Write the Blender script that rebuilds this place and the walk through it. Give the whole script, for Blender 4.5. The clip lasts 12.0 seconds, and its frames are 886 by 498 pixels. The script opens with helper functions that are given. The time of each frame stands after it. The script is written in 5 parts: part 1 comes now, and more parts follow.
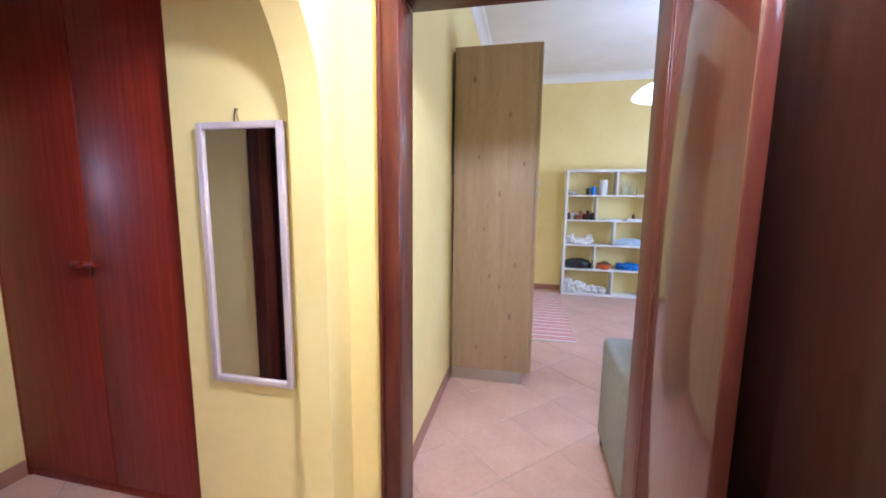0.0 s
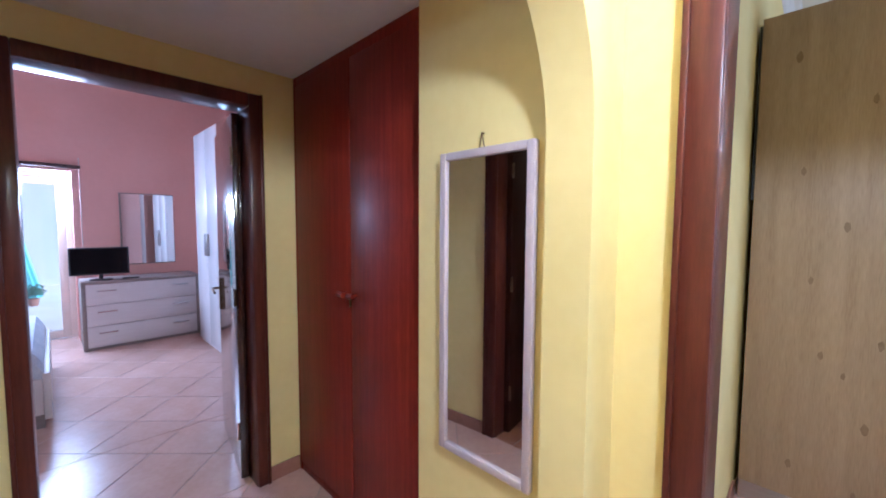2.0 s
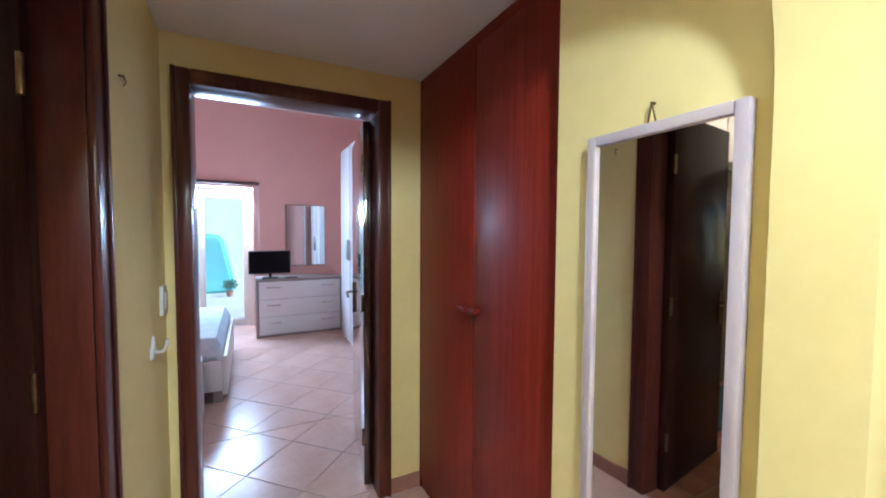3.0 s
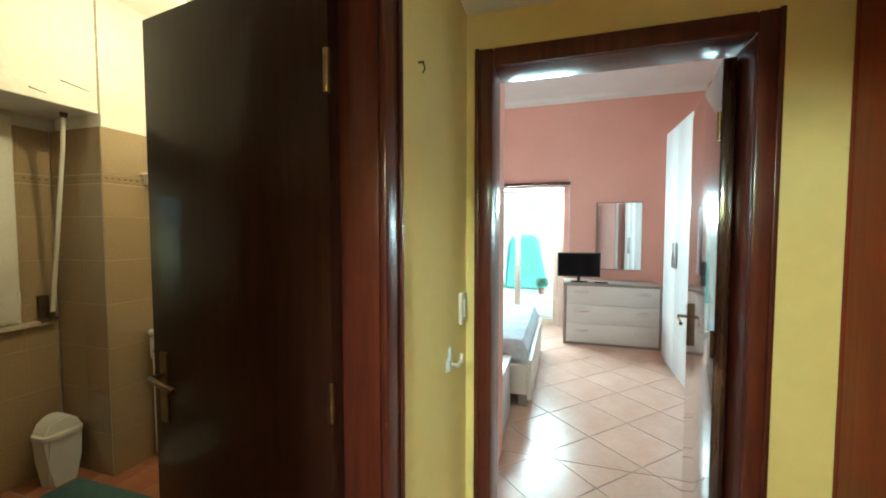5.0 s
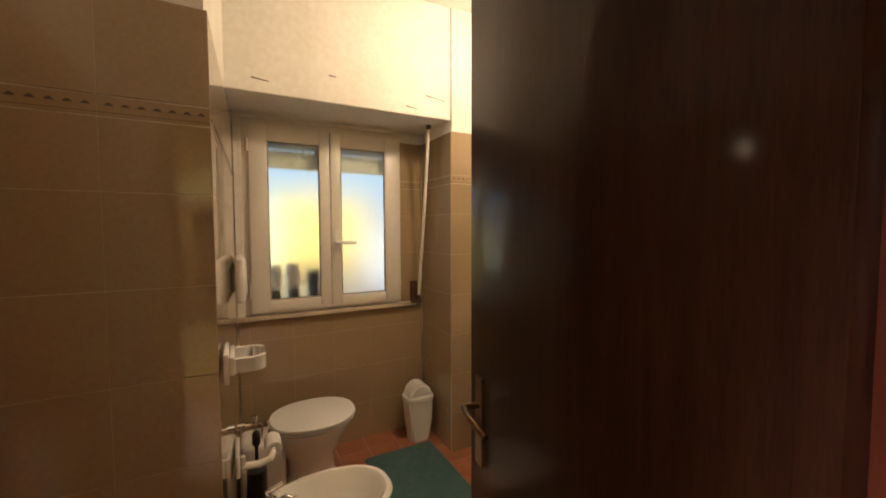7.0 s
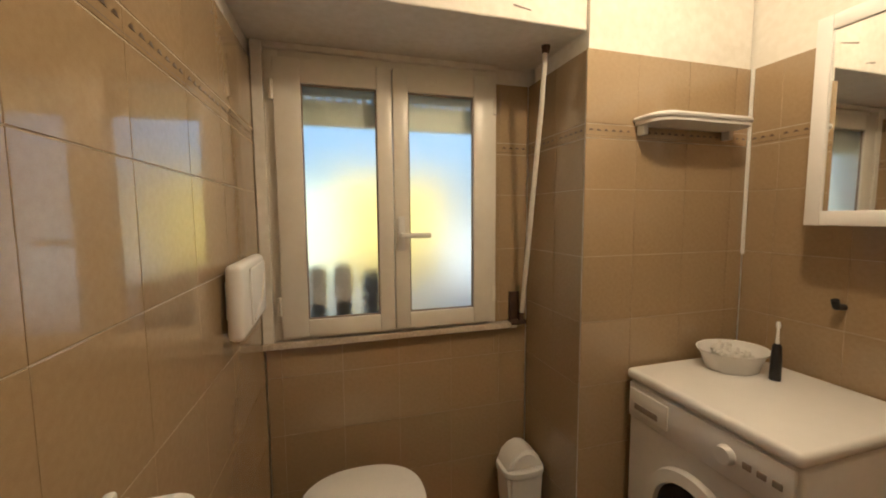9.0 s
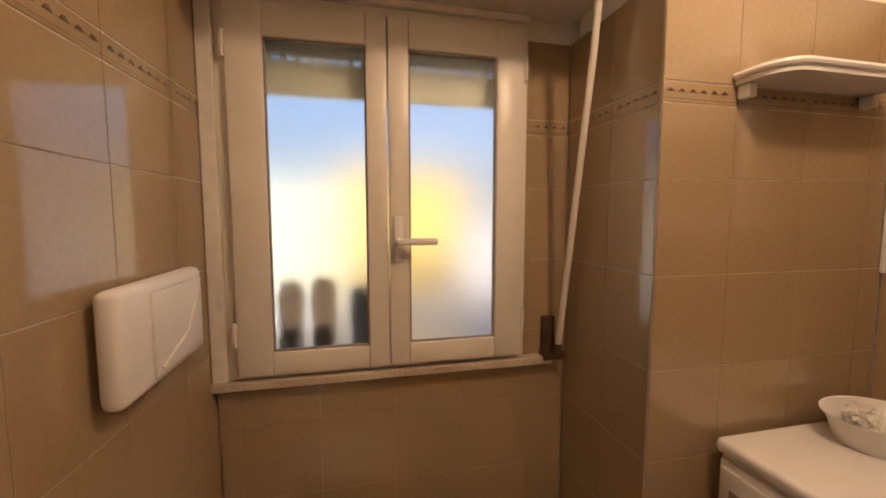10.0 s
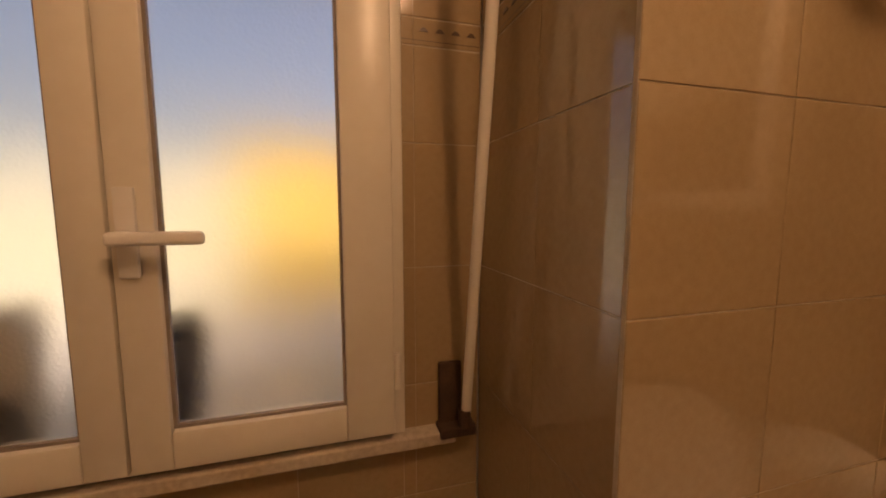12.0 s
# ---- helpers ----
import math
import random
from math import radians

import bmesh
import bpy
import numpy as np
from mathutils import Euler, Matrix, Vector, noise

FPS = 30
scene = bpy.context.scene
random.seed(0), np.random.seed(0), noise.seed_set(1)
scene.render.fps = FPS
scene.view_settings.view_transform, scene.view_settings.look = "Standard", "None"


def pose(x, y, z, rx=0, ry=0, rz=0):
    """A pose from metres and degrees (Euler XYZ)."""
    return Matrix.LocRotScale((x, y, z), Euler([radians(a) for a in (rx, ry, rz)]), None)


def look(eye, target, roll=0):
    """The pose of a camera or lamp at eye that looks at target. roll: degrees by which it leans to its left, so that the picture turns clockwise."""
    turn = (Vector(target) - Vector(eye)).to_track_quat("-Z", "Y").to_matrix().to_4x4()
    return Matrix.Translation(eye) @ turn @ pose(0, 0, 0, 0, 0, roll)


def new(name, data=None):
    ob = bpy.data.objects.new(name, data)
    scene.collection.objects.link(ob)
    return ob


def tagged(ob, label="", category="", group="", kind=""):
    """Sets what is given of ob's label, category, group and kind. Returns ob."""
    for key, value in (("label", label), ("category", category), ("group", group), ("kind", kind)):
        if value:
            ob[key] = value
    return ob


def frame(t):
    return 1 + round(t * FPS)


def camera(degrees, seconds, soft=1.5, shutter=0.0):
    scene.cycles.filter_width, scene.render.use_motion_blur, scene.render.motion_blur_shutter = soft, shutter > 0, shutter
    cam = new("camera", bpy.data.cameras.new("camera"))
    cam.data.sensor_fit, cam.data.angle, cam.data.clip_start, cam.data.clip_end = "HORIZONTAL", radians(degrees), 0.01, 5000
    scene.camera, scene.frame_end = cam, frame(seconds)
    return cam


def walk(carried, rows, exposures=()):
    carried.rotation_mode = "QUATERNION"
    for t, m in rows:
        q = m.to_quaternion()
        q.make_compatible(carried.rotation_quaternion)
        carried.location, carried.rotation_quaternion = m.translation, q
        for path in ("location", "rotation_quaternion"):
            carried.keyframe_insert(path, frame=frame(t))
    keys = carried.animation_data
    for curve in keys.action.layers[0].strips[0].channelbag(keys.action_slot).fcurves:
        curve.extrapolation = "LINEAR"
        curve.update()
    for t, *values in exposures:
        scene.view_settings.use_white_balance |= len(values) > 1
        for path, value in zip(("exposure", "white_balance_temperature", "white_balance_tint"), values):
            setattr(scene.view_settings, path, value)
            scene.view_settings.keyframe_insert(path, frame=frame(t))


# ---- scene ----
cam = camera(98.3, 12.0, soft=1.9)
PATH = [
    (0, (0.196, -0.342, 1.453), (-0.22, 1.596, 1.186), 0.6),
    (0.4, (0.097, -0.256, 1.457), (-0.477, 1.644, 1.211), 0.5),
    (0.8, (0.016, -0.178, 1.492), (-0.743, 1.66, 1.273), 0.5),
    (1.2, (-0.036, -0.12, 1.493), (-0.993, 1.627, 1.314), 0.4),
    (1.5, (-0.063, -0.068, 1.486), (-1.198, 1.571, 1.332), 0.4),
    (2, (-0.104, -0.024, 1.484), (-1.495, 1.407, 1.356), 0.3),
    (2.5, (-0.197, 0.048, 1.48), (-1.79, 1.253, 1.375), 0.3),
    (4.5, (-0.643, 0.198, 1.476), (-2.627, -0.041, 1.381), 0.1),
    (5, (-0.809, 0.156, 1.482), (-2.719, -0.432, 1.386), -0.0),
    (5.5, (-0.953, 0.117, 1.492), (-2.691, -0.867, 1.395), -0.0),
    (6, (-1.021, 0.026, 1.488), (-2.464, -1.355, 1.384), 0.1),
    (6.5, (-1.085, -0.114, 1.456), (-2.262, -1.729, 1.371), -0.1),
    (6.8, (-1.132, -0.2, 1.458), (-2.144, -1.922, 1.365), -0.1),
    (7, (-1.168, -0.251, 1.463), (-2.106, -2.015, 1.363), -0.2),
    (7.5, (-1.23, -0.433, 1.449), (-1.96, -2.293, 1.356), -0.2),
    (9.5, (-1.513, -1.342, 1.47), (-2.017, -3.269, 1.289), -0.2),
    (10, (-1.595, -1.527, 1.464), (-2.03, -3.472, 1.296), 0.0),
    (10.5, (-1.682, -1.652, 1.459), (-2.132, -3.593, 1.282), -0.1),
    (11, (-1.790, -1.808, 1.431), (-2.257, -3.746, 1.264), -0.1),
    (11.5, (-1.935, -1.939, 1.430), (-2.409, -3.873, 1.240), -0.1),
    (12, (-2.049, -2.043, 1.431), (-2.604, -3.952, 1.218), 0.0),
]
walk(cam, [(t, look(eye, target, roll)) for t, eye, target, roll in PATH],
     [(0, 0.55, 4550, 20), (0.8, 0.15, 4750, 28), (1.5, 0.2, 4500, 20), (2.7, 0.35, 4350, 8), (4.5, 0.95, 5200, -26), (5.5, 0.75, 5100, -26), (7.0, 0.95, 5600, 2), (9.5, 0.9, 5300, -2), (10.2, 0.78, 6600, 22), (12.0, 0.28, 7900, 26)])

# ---- world, sun, large lights ----
world = bpy.data.worlds.new("world")
scene.world = world
world.use_nodes = True
wn = world.node_tree
sky = wn.nodes.new("ShaderNodeTexSky")
sky.sky_type = "NISHITA"
sky.sun_disc = False
sky.dust_density = 5.0
sky.sun_elevation = radians(48)
sky.sun_rotation = radians(21)
wn.links.new(sky.outputs[0], wn.nodes["Background"].inputs[0])
wn.nodes["Background"].inputs[1].default_value = 0.15


def lamp(name, kind, m, energy, color=(1, 1, 1), **kw):
    d = bpy.data.lights.new(name, kind)
    d.energy, d.color = energy, color
    if "size" in kw:
        d.shape, d.size, d.size_y = "RECTANGLE", kw["size"], kw["size_y"]
    if "radius" in kw:
        d.shadow_soft_size = kw["radius"]
    if "angle" in kw:
        d.angle = radians(kw["angle"])
    ob = new(name, d)
    ob.matrix_world = m
    return ob


WARM = (1.0, 0.93, 0.82)
lamp("sun", "SUN", look((0, 0, 0), (-0.25, -0.65, -0.75)), 3.3, (1, 0.95, 0.87), angle=0.5)
lamp("hall_bulb", "POINT", pose(0.45, 0.10, 2.43), 80, WARM, radius=0.09)
lamp("bath_bulb", "POINT", pose(-2.35, -1.66, 2.50), 20, (1.0, 0.66, 0.38), radius=0.07)
lamp("living_bulb", "POINT", pose(1.46, 3.76, 2.40), 13, (1, 0.96, 0.90), radius=0.05)
# Added fill from the right, set in an opening that is never in view.
lamp("living_fill_light", "AREA", look((4.15, 3.6, 1.6), (0, 3.6, 1.2)), 60, (0.86, 0.93, 1), size=1.6, size_y=1.6)
lamp("bedroom_window_light", "AREA", look((-6.80, -0.53, 1.98), (-4.6, -0.3, 1.35)), 100, (0.88, 0.94, 1), size=1.36, size_y=0.3)


# ---- materials ----
def mat(name, a, b=None, rough=0.5, metal=0.0, scale=6.0, stretch=(1, 1, 1), fine=0.3, bump=0.1, coat=0.0,
        trans=0.0, emit=0.0, emit_color=(1, 1, 1), vary=0.0, detail=6.0, bump_scale=90.0, ior=1.45, alpha=1.0, spec=0.5, coat_rough=0.12):
    """Two-scale noise between colours a and b, a fine bump, and a per-object shift of brightness."""
    m = bpy.data.materials.new(name)
    m.use_nodes = True
    nt = m.node_tree
    N, L = nt.nodes.new, nt.links.new
    p = nt.nodes["Principled BSDF"]
    b = b or tuple(min(1, c * 0.86) for c in a)
    co = N("ShaderNodeTexCoord")
    mp = N("ShaderNodeMapping")
    mp.inputs["Scale"].default_value = stretch
    L(co.outputs["Object"], mp.inputs[0])
    big = N("ShaderNodeTexNoise")
    big.inputs["Scale"].default_value = scale
    big.inputs["Detail"].default_value = detail
    L(mp.outputs[0], big.inputs[0])
    small = N("ShaderNodeTexNoise")
    small.inputs["Scale"].default_value = scale * 9
    small.inputs["Detail"].default_value = 3
    L(mp.outputs[0], small.inputs[0])
    mixf = N("ShaderNodeMix")
    mixf.inputs[0].default_value = fine
    L(big.outputs[0], mixf.inputs[2])
    L(small.outputs[0], mixf.inputs[3])
    ramp = N("ShaderNodeValToRGB")
    ramp.color_ramp.elements[0].position, ramp.color_ramp.elements[1].position = 0.35, 0.65
    ramp.color_ramp.elements[0].color, ramp.color_ramp.elements[1].color = (*b, 1), (*a, 1)
    L(mixf.outputs[0], ramp.inputs[0])
    out = ramp.outputs[0]
    if vary:
        oi = N("ShaderNodeObjectInfo")
        hsv = N("ShaderNodeHueSaturation")
        mr = N("ShaderNodeMapRange")
        mr.inputs[3].default_value, mr.inputs[4].default_value = 1 - vary, 1 + vary
        L(oi.outputs["Random"], mr.inputs[0])
        L(mr.outputs[0], hsv.inputs["Value"])
        L(out, hsv.inputs["Color"])
        out = hsv.outputs[0]
    L(out, p.inputs["Base Color"])
    p.inputs["Roughness"].default_value = rough
    p.inputs["Metallic"].default_value = metal
    p.inputs["Coat Weight"].default_value = coat
    p.inputs["Coat Roughness"].default_value = coat_rough
    p.inputs["Transmission Weight"].default_value = trans
    p.inputs["IOR"].default_value = ior
    p.inputs["Alpha"].default_value = alpha
    p.inputs["Specular IOR Level"].default_value = spec
    if emit:
        p.inputs["Emission Color"].default_value = (*emit_color, 1)
        p.inputs["Emission Strength"].default_value = emit
    if bump:
        nb = N("ShaderNodeTexNoise")
        nb.inputs["Scale"].default_value = bump_scale
        nb.inputs["Detail"].default_value = 4
        L(mp.outputs[0], nb.inputs[0])
        bp = N("ShaderNodeBump")
        bp.inputs["Strength"].default_value = bump
        bp.inputs["Distance"].default_value = 0.004
        L(nb.outputs[0], bp.inputs["Height"])
        L(bp.outputs[0], p.inputs["Normal"])
    return m


M_YELLOW = mat("yellow_plaster", (0.86, 0.72, 0.31), (0.81, 0.66, 0.26), 0.75, scale=2.5, bump=0.12, bump_scale=55)
M_PINK = mat("pink_plaster", (0.84, 0.50, 0.42), (0.80, 0.46, 0.38), 0.8, scale=2.0, bump=0.1)
M_WHITE = mat("white_paint", (0.82, 0.81, 0.78), (0.77, 0.76, 0.73), 0.75, scale=3, bump=0.1)
M_BATHWALL = mat("stained_white_paint", (0.82, 0.80, 0.75), (0.70, 0.67, 0.60), 0.8, scale=3.5, bump=0.25, bump_scale=30, fine=0.45)
M_RED = mat("red_mahogany", (0.27, 0.028, 0.011), (0.15, 0.012, 0.005), 0.42, scale=4, stretch=(14, 14, 0.35), spec=0.22, coat=0.06, coat_rough=0.25, bump=0.0, fine=0.5)
M_REDFRAME = mat("mahogany_frame", (0.105, 0.024, 0.013), (0.062, 0.013, 0.008), 0.34, scale=6, stretch=(8, 8, 0.6), spec=0.25, coat=0.22, coat_rough=0.15, bump=0.0)
M_GLOSSRED = mat("polished_mahogany", (0.075, 0.017, 0.011), (0.05, 0.011, 0.007), 0.3, scale=6, stretch=(8, 8, 0.6), spec=0.2, coat=1.0, coat_rough=0.02, bump=0.0)
M_DARK = mat("dark_walnut", (0.036, 0.012, 0.007), (0.021, 0.0065, 0.004), 0.4, scale=5, stretch=(9, 9, 0.5), spec=0.06, coat=0.24, coat_rough=0.09, bump=0.0, fine=0.5)
M_DOORGLOSS = mat("lacquered_walnut", (0.050, 0.018, 0.011), (0.032, 0.011, 0.007), 0.2, scale=5, stretch=(9, 9, 0.5), spec=0.3, coat=1.0, coat_rough=0.025, bump=0.0, fine=0.5)
M_OAK = mat("oak_laminate", (0.40, 0.29, 0.18), (0.29, 0.20, 0.115), 0.5, scale=3, stretch=(9, 9, 0.6), bump=0.06, fine=0.5)
M_KNOT = mat("oak_knot", (0.25, 0.17, 0.097), (0.20, 0.13, 0.07), 0.5, scale=30)
M_TERRA = mat("terracotta_tile", (0.64, 0.43, 0.36), (0.55, 0.34, 0.28), 0.30, scale=3.5, bump=0.06, vary=0.06, fine=0.35, bump_scale=40)
M_PINKTILE = mat("pale_terracotta_tile", (0.62, 0.41, 0.33), (0.54, 0.34, 0.26), 0.26, scale=3.5, bump=0.05, vary=0.05, fine=0.35, bump_scale=40)
M_BATHFLOOR = mat("red_clay_tile", (0.40, 0.17, 0.085), (0.30, 0.11, 0.055), 0.35, scale=5, bump=0.08, vary=0.1)
M_GROUT = mat("grey_grout", (0.45, 0.38, 0.34), (0.36, 0.30, 0.27), 0.9, scale=20)
M_TILE = mat("beige_wall_tile", (0.38, 0.28, 0.165), (0.335, 0.24, 0.135), 0.12, scale=3, stretch=(22, 22, 0.6), bump=0.0, vary=0.025, fine=0.4, coat=0.8, coat_rough=0.03)
M_WGROUT = mat("pale_grout", (0.60, 0.52, 0.40), (0.42, 0.34, 0.24), 0.85, scale=12)
M_MOTIF = mat("brown_motif", (0.10, 0.06, 0.035), (0.07, 0.04, 0.02), 0.3)
M_BASE = mat("terracotta_skirting", (0.40, 0.20, 0.14), (0.32, 0.15, 0.10), 0.35, scale=8)
M_GREYWOOD = mat("grey_wood", (0.72, 0.67, 0.64), (0.65, 0.60, 0.57), 0.4, scale=4, stretch=(1, 1, 9), bump=0.04, fine=0.5)
M_GREYEDGE = mat("taupe_wood", (0.30, 0.25, 0.22), (0.24, 0.20, 0.17), 0.45, scale=4, stretch=(1, 1, 9))
M_LACQ = mat("white_lacquer", (0.80, 0.79, 0.78), (0.76, 0.75, 0.74), 0.22, scale=2, bump=0.02)
M_PVC = mat("white_pvc", (0.78, 0.75, 0.68), (0.72, 0.68, 0.60), 0.3, scale=4, bump=0.03)
M_CERAMIC = mat("white_ceramic", (0.82, 0.80, 0.76), (0.78, 0.76, 0.71), 0.1, scale=3, bump=0.0, coat=0.4)
M_PLASTIC = mat("white_plastic", (0.80, 0.79, 0.77), (0.75, 0.74, 0.72), 0.35, scale=5, bump=0.03)
M_CHROME = mat("chrome", (0.75, 0.75, 0.75), None, 0.12, 1.0, bump=0.0)
M_STEEL = mat("brushed_steel", (0.55, 0.54, 0.53), None, 0.35, 1.0, bump=0.05, stretch=(1, 1, 20))
M_BRASS = mat("aged_brass", (0.26, 0.18, 0.10), (0.14, 0.09, 0.05), 0.3, 1.0, scale=20)
M_MIRROR = mat("mirror_glass", (0.86, 0.87, 0.86), (0.85, 0.86, 0.85), 0.02, 1.0, bump=0.0)
M_GLASS = mat("clear_glass", (0.95, 0.97, 0.97), (0.94, 0.96, 0.96), 0.02, trans=1.0, bump=0.0)
M_FROST = mat("frosted_glass", (0.96, 0.97, 0.97), (0.93, 0.95, 0.95), 0.46, trans=1.0, bump=0.25, bump_scale=160, ior=1.3)
M_BLACK = mat("black_plastic", (0.012, 0.012, 0.014), (0.02, 0.02, 0.022), 0.35, bump=0.05)
M_SCREEN = mat("dark_screen", (0.008, 0.008, 0.010), None, 0.12, bump=0.0)
M_BLUEGREY = mat("grey_fabric", (0.38, 0.40, 0.42), (0.31, 0.33, 0.35), 0.95, scale=25, bump=0.5, bump_scale=400)
M_BROWNFAB = mat("brown_fabric", (0.13, 0.11, 0.095), (0.09, 0.075, 0.065), 0.95, scale=25, bump=0.5, bump_scale=300)
M_LEATHER = mat("brown_leather", (0.075, 0.04, 0.028), (0.05, 0.025, 0.018), 0.4, scale=20, bump=0.2)
M_TEAL = mat("teal_bath_mat", (0.085, 0.16, 0.165), (0.06, 0.12, 0.125), 1.0, scale=30, bump=1.0, bump_scale=350)
M_SHEET = mat("patterned_bedspread", (0.62, 0.66, 0.70), (0.40, 0.46, 0.54), 0.9, scale=9, bump=0.3, bump_scale=200, fine=0.5)
M_RUGRED = mat("red_rug_yarn", (0.62, 0.13, 0.14), (0.50, 0.09, 0.10), 1.0, scale=60, bump=0.6, bump_scale=400)
M_RUGWHITE = mat("cream_rug_yarn", (0.80, 0.74, 0.70), (0.72, 0.65, 0.61), 1.0, scale=60, bump=0.6, bump_scale=400)
M_BAG = mat("crumpled_white_plastic", (0.78, 0.77, 0.74), (0.62, 0.60, 0.56), 0.35, scale=14, bump=0.3, bump_scale=40)
M_BLUE = mat("blue_plastic", (0.03, 0.17, 0.55), (0.02, 0.12, 0.42), 0.35, scale=14)
M_BLUECLOTH = mat("pale_blue_cloth", (0.40, 0.52, 0.66), (0.62, 0.68, 0.74), 0.9, scale=18, bump=0.4)
M_ORANGE = mat("orange_enamel", (0.60, 0.13, 0.03), (0.50, 0.10, 0.02), 0.3)
M_PAPER = mat("paper", (0.80, 0.79, 0.76), (0.74, 0.73, 0.70), 0.9, scale=8)
M_SPICE = mat("dark_spices", (0.20, 0.08, 0.03), (0.06, 0.035, 0.02), 0.6, scale=25)
M_PEND = mat("opal_glass_lit", (0.9, 0.9, 0.88), None, 0.3, emit=2.6, emit_color=(1, 0.96, 0.90), bump=0.0)
M_SHUTTER = mat("sage_shutter_slats", (0.55, 0.59, 0.49), (0.48, 0.52, 0.43), 0.5, scale=4)
M_GROUND = mat("sunlit_paving", (0.55, 0.52, 0.47), (0.46, 0.43, 0.38), 0.9, scale=1.5)
M_HOUSE = mat("ochre_render", (0.86, 0.64, 0.16), (0.80, 0.57, 0.13), 0.9, scale=0.8)
M_CREAM = mat("cream_render", (0.62, 0.62, 0.47), (0.56, 0.56, 0.42), 0.9, scale=0.8)
M_GREEN = mat("leaf_green", (0.06, 0.13, 0.035), (0.03, 0.07, 0.02), 0.7, scale=10)
M_TARP = mat("teal_tarpaulin", (0.28, 0.64, 0.60), (0.22, 0.56, 0.53), 0.5, scale=4)
M_MARBLE = mat("worn_marble", (0.62, 0.55, 0.46), (0.42, 0.35, 0.27), 0.35, scale=9, fine=0.5)
M_RUST = mat("rusty_iron", (0.10, 0.055, 0.035), (0.05, 0.03, 0.02), 0.7, 0.3, scale=20, bump=0.4)
M_SHOE = mat("grey_canvas", (0.48, 0.45, 0.40), (0.36, 0.33, 0.29), 0.9, scale=20)
M_SHOE2 = mat("navy_canvas", (0.02, 0.022, 0.035), (0.03, 0.03, 0.04), 0.9, scale=20)
M_PINKFRAME = mat("lilac_white_paint", (0.56, 0.47, 0.50), (0.48, 0.40, 0.43), 0.4, scale=12, stretch=(1, 1, 0.3))


# ---- building helpers ----
def box(bm, x0, y0, z0, x1, y1, z1, bev=0.0, seg=2):
    vs = bmesh.ops.create_cube(bm, size=1.0)["verts"]
    bmesh.ops.transform(bm, verts=vs, matrix=Matrix.LocRotScale(((x0 + x1) / 2, (y0 + y1) / 2, (z0 + z1) / 2), None, (abs(x1 - x0), abs(y1 - y0), abs(z1 - z0))))
    if bev:
        es = list({e for v in vs for e in v.link_edges})
        r = bmesh.ops.bevel(bm, geom=es, offset=bev, segments=seg, affect="EDGES", profile=0.5)
        vs = list({v for f in r["faces"] for v in f.verts} | {v for v in vs if v.is_valid})
    return vs


def boxm(m, *a, **k):
    bm = bmesh.new()
    box(bm, *a, **k)
    return bm


def rod(bm, p, q, r, r2=None, seg=16):
    p, q = Vector(p), Vector(q)
    d = q - p
    vs = bmesh.ops.create_cone(bm, cap_ends=True, segments=seg, radius1=r, radius2=r if r2 is None else r2, depth=d.length)["verts"]
    bmesh.ops.transform(bm, verts=vs, matrix=Matrix.Translation((p + q) / 2) @ d.to_track_quat("Z", "Y").to_matrix().to_4x4())
    return vs


def lathe(bm, prof, at=(0, 0, 0), seg=28, sx=1.0, sy=1.0):
    """Turns (radius, height) pairs round the z axis at a place; sx, sy make it oval."""
    rings = []
    for r, z in prof:
        rings.append([bm.verts.new((at[0] + sx * r * math.cos(2 * math.pi * i / seg), at[1] + sy * r * math.sin(2 * math.pi * i / seg), at[2] + z)) for i in range(seg)])
    for a, b in zip(rings, rings[1:]):
        for i in range(seg):
            j = (i + 1) % seg
            bm.faces.new((a[i], a[j], b[j], b[i]))
    if prof[0][0] > 0:
        bm.faces.new(rings[0][::-1])
    if prof[-1][0] > 0:
        bm.faces.new(rings[-1])


def prism(bm, pts, axis, a, b):
    """Extrudes an outline from a to b along x, y or z; the outline's two numbers are the other axes in order."""
    def at(p, v):
        return {"x": (v, p[0], p[1]), "y": (p[0], v, p[1]), "z": (p[0], p[1], v)}[axis]
    lo = [bm.verts.new(at(p, a)) for p in pts]
    hi = [bm.verts.new(at(p, b)) for p in pts]
    bm.faces.new(lo[::-1])
    bm.faces.new(hi)
    n = len(pts)
    for i in range(n):
        j = (i + 1) % n
        bm.faces.new((lo[i], lo[j], hi[j], hi[i]))


def tube(bm, pts, r, seg=10):
    for p, q in zip(pts, pts[1:]):
        rod(bm, p, q, r, seg=seg)
    for p in pts[1:-1]:
        vs = bmesh.ops.create_icosphere(bm, subdivisions=2, radius=r)["verts"]
        bmesh.ops.translate(bm, verts=vs, vec=p)


def lump(bm, at, size, seed=0, rough=0.25, freq=3.0):
    """A crumpled closed shape, flat at its foot."""
    vs = bmesh.ops.create_icosphere(bm, subdivisions=4, radius=0.5)["verts"]
    for v in vs:
        n = noise.noise(v.co * freq + Vector((seed * 7.1, seed * 3.3, seed))) + 0.5 * noise.noise(v.co * freq * 2.7 + Vector((seed, 9, 2)))
        c = v.co * (1 + rough * n)
        c.z = max(c.z, -0.32)
        v.co = Vector((c.x * size[0] + at[0], c.y * size[1] + at[1], (c.z + 0.32) / 0.82 * size[2] + at[2]))


def smooth(me, angle=40):
    for f in me.polygons:
        f.use_smooth = True
    me.set_sharp_from_angle(angle=radians(angle))


